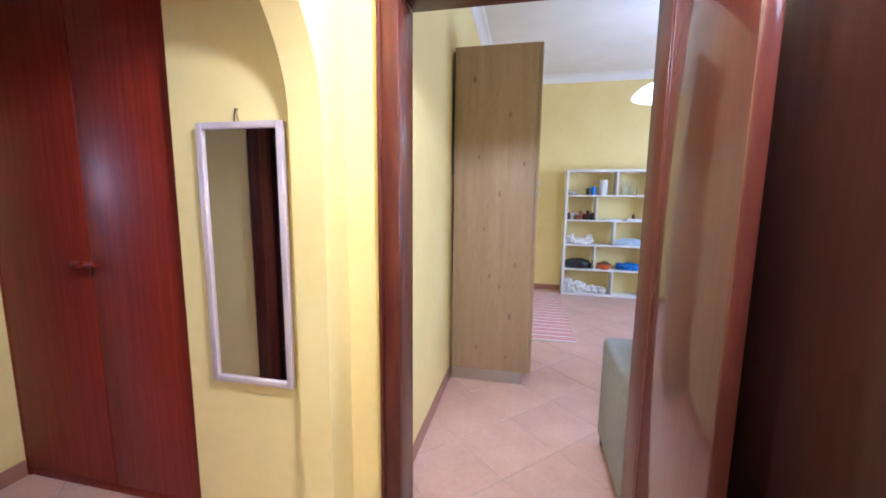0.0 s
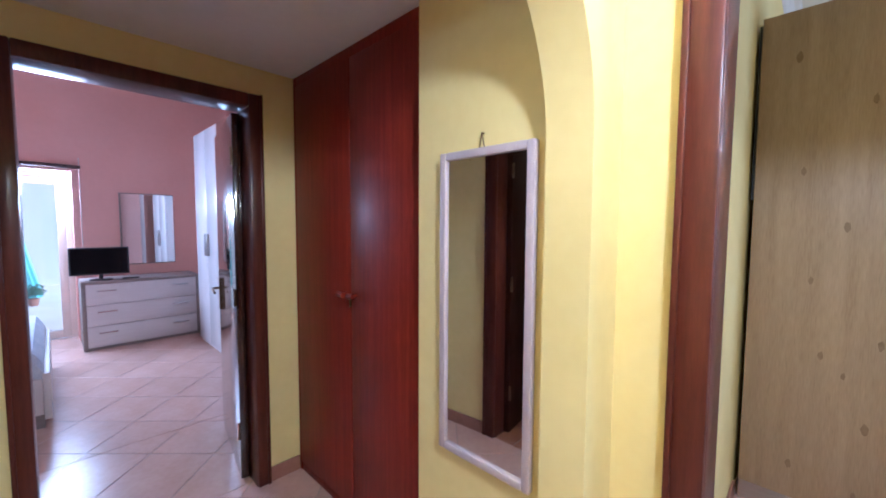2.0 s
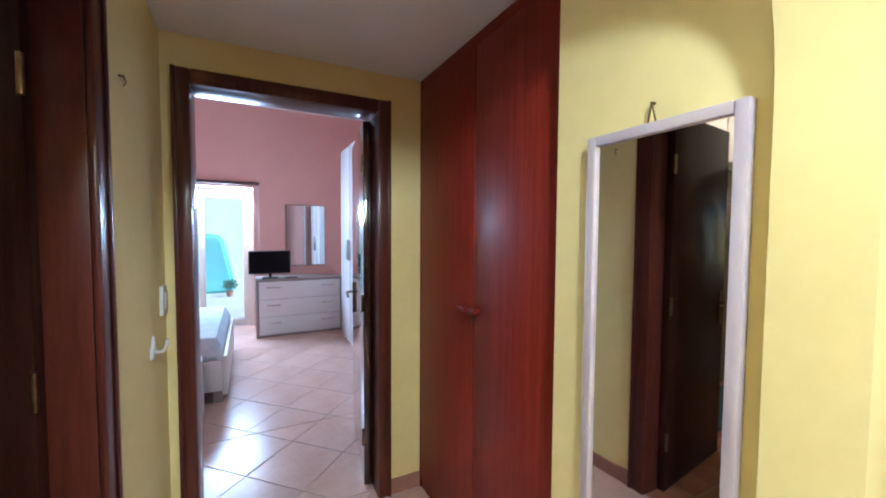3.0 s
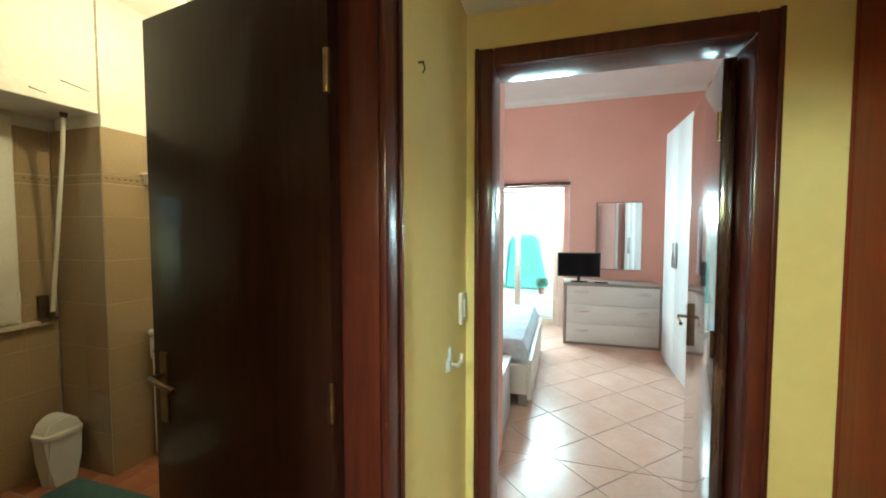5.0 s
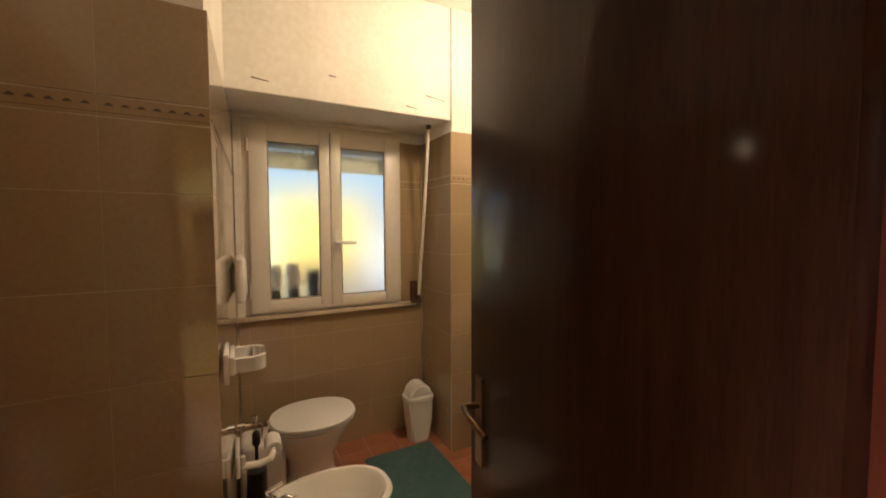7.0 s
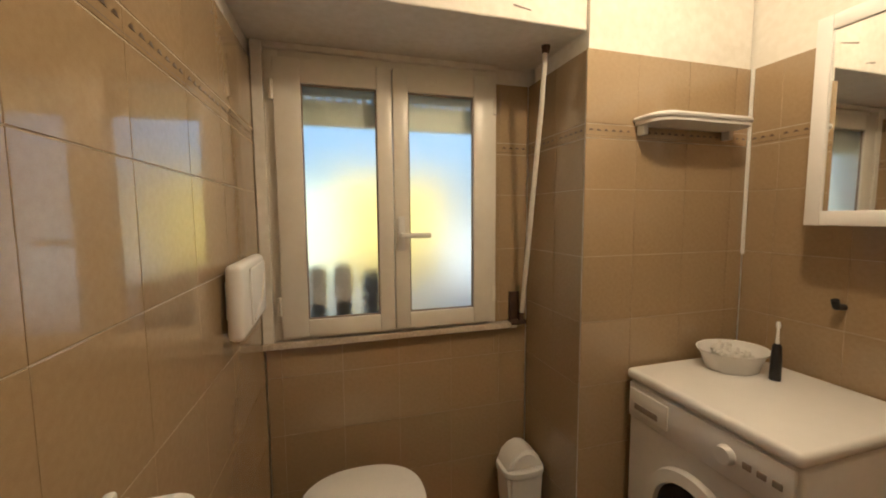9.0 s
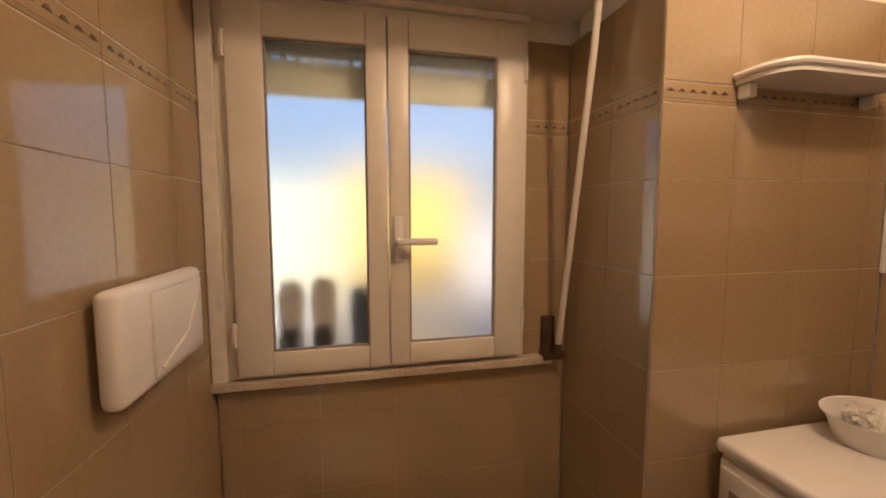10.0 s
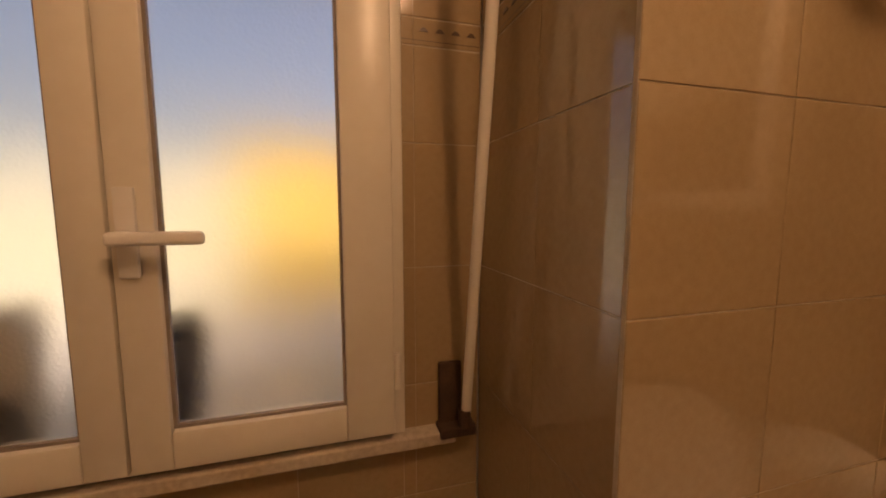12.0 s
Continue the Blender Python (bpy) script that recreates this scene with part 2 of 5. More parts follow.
def solid(name, bm, material, base=(0, 0, 0), soft=True):
    """A mesh object whose origin is base; the bmesh is in world places."""
    bmesh.ops.recalc_face_normals(bm, faces=bm.faces)
    bmesh.ops.translate(bm, verts=bm.verts, vec=-Vector(base))
    me = bpy.data.meshes.new(name)
    bm.to_mesh(me)
    bm.free()
    if soft:
        smooth(me)
    me.materials.append(material)
    ob = new(name, me)
    ob.location = base
    return ob


def structure(name, bm, material, label, category):
    return tagged(solid(name, bm, material, soft=False), label, category, kind="structure")


def thing(name, base, label, category, group="", kind=""):
    ob = new(name)
    ob.location = base
    ob.empty_display_size = 0.1
    return tagged(ob, label, category, group, kind)


def base_of(ob):
    while ob.parent:
        ob = ob.parent
    return Vector(ob.location)


def part(name, bm, material, parent, label=""):
    b = base_of(parent)
    ob = solid(name, bm, material, b)
    ob.location = (0, 0, 0)
    ob.parent = parent
    return tagged(ob, label)


def single(name, bm, material, base, label, category, group=""):
    return tagged(solid(name, bm, material, base), label, category, group)


def wall(bm, axis, f0, f1, s0, s1, z0, z1, holes=()):
    """A wall slab from f0 to f1 across its axis, s0 to s1 along it, with holes (a, b, low, high)."""
    cuts = sorted({s0, s1, *[v for h in holes for v in h[:2]]})
    for a, b in zip(cuts, cuts[1:]):
        hs = sorted([h for h in holes if h[0] <= a and b <= h[1]], key=lambda h: h[2])
        z = z0
        for lo, hi in [(h[2], h[3]) for h in hs] + [(z1, None)]:
            if lo > z:
                (box(bm, f0, a, z, f1, b, lo) if axis == "x" else box(bm, a, f0, z, b, f1, lo))
            z = hi


def clip(poly, x0, y0, x1, y1):
    for ax, lim, sgn in ((0, x0, 1), (0, x1, -1), (1, y0, 1), (1, y1, -1)):
        res = []
        for p, q in zip(poly, poly[1:] + poly[:1]):
            a, b = sgn * (p[ax] - lim), sgn * (q[ax] - lim)
            if a >= 0:
                res.append(p)
            if a * b < 0:
                k = a / (a - b)
                res.append((p[0] + k * (q[0] - p[0]), p[1] + k * (q[1] - p[1])))
        poly = res
        if len(poly) < 3:
            return []
    return poly

# ---- large structure ----
HALL_TOP, BATH_TOP, LIV_TOP, BED_TOP = 2.31, 2.85, 3.27, 3.36

bm = bmesh.new()
wall(bm, "x", -2.36, -2.29, -0.33, 1.06, 0, HALL_TOP, [(-0.115, 0.752, 0, 2.12)])
structure("wall_bedroom_hall_side", bm, M_YELLOW, "yellow painted corridor wall round the bedroom door", "wall")
bm = bmesh.new()
wall(bm, "x", -2.44, -2.36, -0.203, 2.0, 0, BED_TOP, [(-0.115, 0.752, 0, 2.12)])
wall(bm, "y", -0.265, -0.203, -3.33, -2.36, 0, BED_TOP)
wall(bm, "x", -3.33, -3.264, -3.2, -0.265, 0, BED_TOP)
structure("wall_bedroom_east", bm, M_PINK, "pink painted bedroom wall with the doorway", "wall")
bm = bmesh.new()
prism(bm, [(-2.29, -0.203), (-1.655, -0.262), (-1.655, -0.30), (-2.29, -0.30)], "z", 0, 2.75)
wall(bm, "y", -0.30, -0.262, -1.655, -0.618, 0, 2.75, [(-1.655, -0.855, 0, 2.12)])
structure("wall_corridor_south", bm, M_YELLOW, "scuffed yellow corridor wall with chipped plaster", "wall")
bm = bmesh.new()
wall(bm, "y", -0.34, -0.30, -3.202, -0.618, 0, BATH_TOP, [(-1.655, -0.855, 0, 2.12)])
structure("wall_bathroom_north", bm, M_BATHWALL, "white bathroom wall behind the door", "wall")
bm = bmesh.new()
wall(bm, "y", 0.93, 1.06, -1.156, -0.618, 0, 2.75)
structure("wall_mirror", bm, M_YELLOW, "yellow corridor wall that holds the mirror", "wall")
bm = bmesh.new()
wall(bm, "y", 1.56, 1.62, -2.29, -0.618, 0, 2.75)
structure("wall_behind_wardrobe", bm, M_WHITE, "plain wall behind the built-in wardrobe", "wall")

# arch between hall and corridor
AY, AR, AZ = 0.354, 0.531, 1.70
arc = [(AY - AR * math.cos(math.pi * i / 32), AZ + AR * math.sin(math.pi * i / 32)) for i in range(33)]
bm = bmesh.new()
box(bm, -0.618, -0.262, 0, -0.491, AY - AR, 2.75)
box(bm, -0.618, AY + AR, 0, -0.491, 1.06, 2.75)
for p, q in zip(arc, arc[1:]):
    prism(bm, [p, q, (q[0], 2.75), (p[0], 2.75)], "x", -0.618, -0.491)
bmesh.ops.remove_doubles(bm, verts=bm.verts, dist=0.0005)
inner = [f for f in bm.faces if abs(f.normal.y) > 0.999 and all(v.co.z >= AZ - 0.001 for v in f.verts) and any(v.co.z > 2.7 for v in f.verts) and -0.2 < f.calc_center_median().y < 1.0]
bmesh.ops.delete(bm, geom=inner, context="FACES_ONLY")
tagged(solid("wall_arch", bm, M_YELLOW), "yellow plastered round arch between hall and corridor", "arch", kind="structure")

bm = bmesh.new()
wall(bm, "y", 1.06, 1.13, -0.491, 0.82, 0, 2.75, [(-0.285, 0.635, 0, 2.19)])
structure("wall_hall_north", bm, M_YELLOW, "pale yellow hall wall round the living room door", "wall")
bm = bmesh.new()
wall(bm, "y", 1.13, 1.20, -0.43, 4.26, 0, LIV_TOP, [(-0.285, 0.635, 0, 2.19)])
structure("wall_living_south", bm, M_YELLOW, "yellow living room wall with the doorway", "wall")
bm = bmesh.new()
wall(bm, "x", -0.44, -0.37, 1.20, 5.95, 0, LIV_TOP)
structure("wall_living_west", bm, M_YELLOW, "yellow living room wall beside the tall cabinet", "wall")
bm = bmesh.new()
wall(bm, "y", 5.93, 6.05, -0.44, 4.26, 0, LIV_TOP, [(2.36, 3.16, 0, 2.16)])
structure("wall_living_north", bm, M_YELLOW, "yellow living room wall behind the shelf unit", "wall")
# Unseen side wall; its opening is added for the living room fill.
bm = bmesh.new()
wall(bm, "x", 4.20, 4.26, 1.20, 5.93, 0, LIV_TOP, [(2.8, 4.4, 0.8, 2.4)])
structure("wall_living_east", bm, M_YELLOW, "unseen yellow living room wall with an opening added for the fill light", "wall")
bm = bmesh.new()
wall(bm, "x", 0.76, 0.82, -1.4, 1.06, 0, 2.75)
structure("wall_hall_east", bm, M_YELLOW, "yellow hall wall behind the door", "wall")
bm = bmesh.new()
wall(bm, "y", -1.46, -1.40, -0.618, 0.82, 0, 2.75)
structure("wall_hall_south", bm, M_YELLOW, "yellow hall wall at the end", "wall")
bm = bmesh.new()
wall(bm, "x", -0.55, -0.491, -1.40, -0.203, 0, 2.75)
structure("wall_hall_west", bm, M_YELLOW, "yellow hall wall next to the arch", "wall")

# bathroom shell
bm = bmesh.new()
wall(bm, "x", -0.618, -0.552, -1.62, -0.27, 0, BATH_TOP)
structure("wall_bathroom_east", bm, M_BATHWALL, "bathroom wall of the side recess", "wall")
bm = bmesh.new()
wall(bm, "y", -1.66, -1.557, -1.088, -0.618, 0, BATH_TOP)
structure("wall_bathroom_stub", bm, M_BATHWALL, "white plastered short wall above the tiles", "wall")
bm = bmesh.new()
prism(bm, [(-1.137, -2.85), (-1.095, -1.557), (-1.0885, -1.557), (-1.0885, -1.662), (-1.04, -1.662), (-1.04, -3.05), (-1.137, -3.05)], "z", 0, BATH_TOP)
structure("wall_bathroom_toilet", bm, M_BATHWALL, "white plastered wall behind toilet and bidet", "wall")
bm = bmesh.new()
wall(bm, "y", -3.05, -2.85, -2.45, -1.137, 0, BATH_TOP, [(-2.19, -1.19, 0.945, 2.13)])
structure("wall_bathroom_window", bm, M_BATHWALL, "thick bathroom wall with the window opening", "wall")
bm = bmesh.new()
wall(bm, "y", -2.80, -2.398, -3.19, -2.376, 0, BATH_TOP)
structure("wall_bathroom_pier", bm, M_BATHWALL, "white plastered pier beside the window recess", "wall")
bm = bmesh.new()
wall(bm, "x", -3.26, -3.202, -2.80, -0.27, 0, BATH_TOP)
structure("wall_bathroom_west", bm, M_BATHWALL, "white plastered wall above the washing machine", "wall")
bm = bmesh.new()
box(bm, -2.374, -2.85, 2.155, -1.10, -2.41, BATH_TOP, 0.006, 2)
structure("shutter_box", bm, M_BATHWALL, "white plastered roller shutter box with cracked edges", "shutter box")
for a, b in (((-1.24, 2.225), (-1.32, 2.215)), ((-2.07, 2.205), (-2.14, 2.195)), ((-2.20, 2.285), (-2.33, 2.268)), ((-1.62, 2.30), (-1.66, 2.297))):
    bm = bmesh.new()
    prism(bm, [(a[0], a[1] + 0.003), (b[0], b[1] + 0.002), (b[0], b[1] - 0.001), (a[0], a[1] - 0.004)], "y", -2.4085, -2.4105)
    structure("trim", bm, M_MOTIF, "short dark plaster crack", "crack")

# bedroom shell
bm = bmesh.new()
wall(bm, "x", -6.98, -6.62, -3.2, 2.0, 0, BED_TOP, [(-1.25, 0.19, 0.0, 2.10)])
structure("wall_bedroom_west", bm, M_PINK, "pink bedroom wall with the french window", "wall")
bm = bmesh.new()
wall(bm, "y", 1.93, 2.0, -6.62, -2.44, 0, BED_TOP)
structure("wall_bedroom_north", bm, M_PINK, "pink bedroom wall behind the white wardrobe", "wall")
bm = bmesh.new()
wall(bm, "y", -3.2, -3.13, -6.62, -2.44, 0, BED_TOP)
structure("wall_bedroom_south", bm, M_PINK, "pink bedroom wall behind the bed", "wall")

# ceilings
for nm, b, t in (("ceiling_corridor", (-2.29, -0.203, -0.618, 1.56), HALL_TOP), ("ceiling_hall", (-0.618, -1.46, 0.82, 1.13), 2.75), ("ceiling_bathroom", (-3.26, -3.05, -0.552, -0.27), BATH_TOP),
                 ("ceiling_living", (-0.44, 1.13, 4.26, 6.05), LIV_TOP), ("ceiling_bedroom", (-6.98, -3.2, -2.36, 2.0), BED_TOP)):
    structure(nm, boxm(0, b[0], b[1], t, b[2], b[3], t + 0.08), M_WHITE, "matt white painted ceiling", "ceiling")
# plaster cove round the living room ceiling
prof = [(0, 0), (0.10, 0), (0.085, -0.012), (0.055, -0.022), (0.03, -0.05), (0.014, -0.085), (0, -0.10)]
bm = bmesh.new()
prism(bm, [(-0.37 + a, LIV_TOP - 0.001 + z) for a, z in prof], "y", 1.2, 5.93)
structure("cornice_west", bm, M_WHITE, "white moulded plaster cornice", "cornice")
bm = bmesh.new()
prism(bm, [(5.93 - a, LIV_TOP - 0.001 + z) for a, z in prof], "x", -0.37, 4.2)
structure("cornice_north", bm, M_WHITE, "white moulded plaster cornice", "cornice")
bm = bmesh.new()
prism(bm, [(-6.62 + a * 0.7, BED_TOP - 0.001 + z * 0.7) for a, z in prof], "y", -3.13, 1.93)
structure("cornice_bedroom", bm, M_WHITE, "white moulded plaster cornice", "cornice")

# skirtings
for i, b in enumerate([(-2.29, 0.80, -2.278, 0.98), (-1.156, 0.918, -0.618, 0.93), (-0.37, 1.2, -0.358, 2.55), (-0.37, 5.918, 0.765, 5.93), (2.033, 5.918, 2.29, 5.93), (3.23, 5.918, 4.2, 5.93),
                       (-6.62, 0.26, -6.608, 1.93), (-0.491, 1.048, -0.36, 1.06)]):
    structure("baseboard", boxm(0, b[0], b[1], 0, b[2], b[3], 0.085, bev=0.002), M_BASE, "reddish-brown ceramic skirting", "skirting")


bm = bmesh.new()
prism(bm, [(-2.288, -0.203), (-1.735, -0.2545), (-1.735, -0.2425), (-2.288, -0.191)], "z", 0, 0.085)
structure("baseboard", bm, M_BASE, "reddish-brown ceramic skirting", "skirting")


# ---- doors ----
def architrave(name, axis, f, side, s0, s1, top, width, depth, far, label, material=None):
    """Moulded frame round an opening s0..s1 on the face f; side is the way out of the wall; far is the lining's other end."""
    m = material or M_REDFRAME
    mid = (s0 + s1) / 2
    root = thing(name, (f, mid, 0) if axis == "x" else (mid, f, 0), label, "door frame", kind="structure")

    def add(n, a0, a1, z0, z1, g0, g1, bev):
        b = bmesh.new()
        g0, g1 = sorted((g0, g1))
        (box(b, g0, a0, z0, g1, a1, z1, bev) if axis == "x" else box(b, a0, g0, z0, a1, g1, z1, bev))
        part(n, b, m, root)
    o = f + side * 0.0015
    add("casing", s0 - width, s0, 0, top + width, o, f + side * depth, 0.008)
    add("casing", s1, s1 + width, 0, top + width, o, f + side * depth, 0.008)
    add("casing", s0, s1, top, top + width, o, f + side * depth, 0.008)
    add("bead", s0 - width - 0.0, s0 - width + 0.016, 0, top + width, f + side * depth, f + side * (depth + 0.008), 0.003)
    add("bead", s1 + width - 0.016, s1 + width, 0, top + width, f + side * depth, f + side * (depth + 0.008), 0.003)
    add("lining", s0 - 0.012, s0, 0, top, o, far, 0.002)
    add("lining", s1, s1 + 0.012, 0, top, o, far, 0.002)
    add("lining", s0, s1, top, top + 0.012, o, far, 0.002)
    return root


def lever(parent, at, along, out, material, name="handle"):
    """A door lever with its back plate: along is the way the lever points, out the way off the leaf."""
    at, along, out = Vector(at), Vector(along).normalized(), Vector(out).normalized()
    b = bmesh.new()
    for dz0, dz1 in ((-0.11, 0.11),):
        c = [at + along * s * 0.018 + Vector((0, 0, z)) for s, z in ((-1, dz0), (1, dz0), (1, dz1), (-1, dz1))]
        lo = [b.verts.new(p) for p in c]
        hi = [b.verts.new(p + out * 0.007) for p in c]
        b.faces.new(lo)
        b.faces.new(hi)
        for i in range(4):
            b.faces.new((lo[i], lo[(i + 1) % 4], hi[(i + 1) % 4], hi[i]))
    h = part(name, b, material, parent, "door handle with a long back plate")
    b = bmesh.new()
    tube(b, [at + Vector((0, 0, 0.04)), at + out * 0.045 + Vector((0, 0, 0.04)), at + out * 0.052 + along * 0.05 + Vector((0, 0, 0.038)), at + out * 0.045 + along * 0.115 + Vector((0, 0, 0.022))], 0.0085)
    part("lever", b, material, h)


def leaf(name, hinge, ang, length, top, label, material, handle_material, thick=0.042, flip=1, z0=0.012):
    """A flush door leaf turned round its hinge; ang in degrees from +x."""
    d = Vector((math.cos(radians(ang)), math.sin(radians(ang)), 0))
    n = Vector((-d.y, d.x, 0)) * flip
    root = thing(name, (hinge[0], hinge[1], 0), label, "door", kind="structure")
    hv = Vector((hinge[0], hinge[1], 0))
    b = bmesh.new()
    vs = box(b, 0, -thick / 2, z0, length, thick / 2, top, 0.004)
    bmesh.ops.transform(b, verts=b.verts, matrix=Matrix.Translation(hv) @ Matrix.Rotation(radians(ang), 4, "Z"))
    part("panel", b, material, root)
    for s in (1, -1) if handle_material else ():
        lever(root, hv + d * (length - 0.06) + n * s * (thick / 2) + Vector((0, 0, 0.99)), -d, n * s, handle_material)
    for z in (0.25, 1.02, 1.80):
        b = bmesh.new()
        c = hv + n * (thick / 2 + 0.004)
        rod(b, (c.x, c.y, z), (c.x, c.y, z + 0.10), 0.008, seg=10)
        part("hinge", b, M_BRASS, root, "brass hinge barrel")
    return root


architrave("door_1", "x", -2.29, 1, -0.097, 0.737, 2.10, 0.068, 0.020, -2.45, "mahogany moulded frame of the bedroom door")
architrave("door_2", "y", -0.262, 1, -1.64, -0.87, 2.10, 0.09, 0.022, -0.388, "mahogany moulded frame of the bathroom door")
architrave("door_3", "y", 1.06, -1, -0.268, 0.62, 2.17, 0.085, 0.022, 1.21, "mahogany moulded frame of the living room door")
leaf("door_leaf_bedroom", (-2.405, 0.711), 170.7, 0.76, 2.085, "glossy brown bedroom door standing open", M_DOORGLOSS, M_BRASS)
leaf("door_leaf_bathroom", (-1.616, -0.362), 262.2, 0.73, 2.13, "dark walnut bathroom door standing open", M_DARK, M_BRASS)
leaf("door_leaf_living", (0.645, 1.052), 270.0, 0.49, 2.085, "glossy mahogany living room door standing open", M_GLOSSRED, None)
# door-like dark panel and frame, added to make the hall's right side dark
architrave("dark_panel_frame", "x", 0.76, -1, -0.55, 0.92, 2.10, 0.085, 0.022, 0.755, "dark walnut frame added round the dark hall panel", M_DARK)
single("dark_hall_panel", boxm(0, 0.748, -0.548, 0.01, 0.758, 0.918, 2.095, bev=0.003), M_DARK, (0.753, -0.08, 0), "dark walnut door-like panel added for the darkness on the hall's right", "door")

# ---- corridor and hall ----
wr = thing("built_in_wardrobe", (-1.72, 1.0, 0), "red mahogany built-in wardrobe reaching the corridor ceiling", "wardrobe")
part("body", boxm(0, -2.288, 1.012, 0.0, -1.158, 1.55, HALL_TOP - 0.002), M_RED, wr)
part("side_rail", boxm(0, -2.288, 0.984, 0.0, -2.262, 1.011, HALL_TOP - 0.002, bev=0.002), M_RED, wr)
part("side_rail", boxm(0, -1.206, 0.976, 0.0, -1.158, 1.011, HALL_TOP - 0.002, bev=0.002), M_RED, wr)
part("top_rail", boxm(0, -2.261, 0.986, HALL_TOP - 0.05, -1.207, 1.011, HALL_TOP - 0.002, bev=0.002), M_RED, wr)
part("plinth", boxm(0, -2.261, 0.99, 0.0, -1.207, 1.011, 0.05, bev=0.002), M_RED, wr)
for x0, x1, kx in ((-2.259, -1.700, -1.735), (-1.696, -1.209, -1.655)):
    d = part("door", boxm(0, x0, 0.980, 0.054, x1, 1.010, HALL_TOP - 0.054, bev=0.003), M_RED, wr)
    b = bmesh.new()
    rod(b, (kx, 0.981, 1.143), (kx, 0.955, 1.143), 0.009)
    s = 1 if kx < -1.7 else -1
    rod(b, (kx - 0.028 * s, 0.945, 1.146), (kx + 0.022 * s, 0.947, 1.142), 0.012, 0.0145)
    part("knob", b, M_RED, d, "turned mahogany bar knob")
b = bmesh.new()
rod(b, (-1.698, 0.977, 1.085), (-1.698, 0.977, 1.118), 0.006)
box(b, -1.703, 0.972, 1.118, -1.693, 0.979, 1.132)
part("lock", b, M_BRASS, wr, "small brass cupboard lock")

mr = thing("wall_mirror_framed", (-0.839, 0.915, 0.71), "tall narrow mirror in a pale painted wooden frame", "mirror")
MX0, MX1, MZ0, MZ1 = -1.020, -0.658, 0.708, 1.719
fw = 0.026
for a in ((MX0, MZ0, MX0 + fw, MZ1), (MX1 - fw, MZ0, MX1, MZ1), (MX0 + fw, MZ0, MX1 - fw, MZ0 + fw), (MX0 + fw, MZ1 - fw, MX1 - fw, MZ1)):
    part("frame", boxm(0, a[0], 0.900, a[1], a[2], 0.926, a[3], bev=0.005), M_PINKFRAME, mr)
part("glass", boxm(0, MX0 + fw - 0.003, 0.911, MZ0 + fw - 0.003, MX1 - fw + 0.003, 0.917, MZ1 - fw + 0.003), M_MIRROR, mr)
b = bmesh.new()
rod(b, (-0.856, 0.929, 1.765), (-0.856, 0.917, 1.765), 0.003, seg=8)
tube(b, [(-0.866, 0.92, 1.72), (-0.856, 0.918, 1.764), (-0.846, 0.92, 1.72)], 0.0018, 6)
part("hanger", b, M_BRASS, mr, "small metal hanging loop on a nail")

b = bmesh.new()
box(b, -2.275, -0.211, 1.125, -2.20, -0.196, 1.245, 0.004)
sw = single("light_switch", b, M_PVC, (-2.24, -0.203, 1.12), "ivory plastic light switch on the yellow wall", "switch")
b = bmesh.new()
box(b, -2.255, -0.1955, 1.15, -2.22, -0.190, 1.22, 0.002)
part("rocker", b, M_PVC, sw)
pt = thing("chipped_wall_hook", (-2.10, -0.203, 0.98), "broken white wall fitting with chipped plaster", "wall fitting")
b = bmesh.new()
lump(b, (-2.11, -0.222, 0.98), (0.06, 0.020, 0.075), 3, 0.5)
part("plaster_patch", b, M_WHITE, pt)
b = bmesh.new()
tube(b, [(-2.12, -0.215, 1.0), (-2.10, -0.185, 1.005), (-2.085, -0.17, 1.03), (-2.082, -0.168, 1.055)], 0.006)
part("hook", b, M_PLASTIC, pt)
b = bmesh.new()
rod(b, (-1.865, -0.244, 1.965), (-1.865, -0.226, 1.965), 0.0035, seg=8)
tube(b, [(-1.865, -0.229, 1.965), (-1.865, -0.223, 1.945), (-1.862, -0.229, 1.932)], 0.0025, 6)
single("nail_hook", b, M_BRASS, (-1.865, -0.203, 1.93), "small bent nail in the yellow wall", "hook")
hl = thing("ceiling_lamp", (0.45, 0.10, 2.75), "hall pendant with an open metal canopy", "lamp")
b = bmesh.new()
lathe(b, [(0.0, -0.001), (0.05, -0.001), (0.045, -0.03), (0.0, -0.035)], (0.45, 0.10, 2.75))
part("canopy", b, M_WHITE, hl)
b = bmesh.new()
rod(b, (0.45, 0.10, 2.72), (0.45, 0.10, 2.56), 0.004)
rod(b, (0.45, 0.10, 2.56), (0.45, 0.10, 2.525), 0.018)
part("cord", b, M_WHITE, hl)

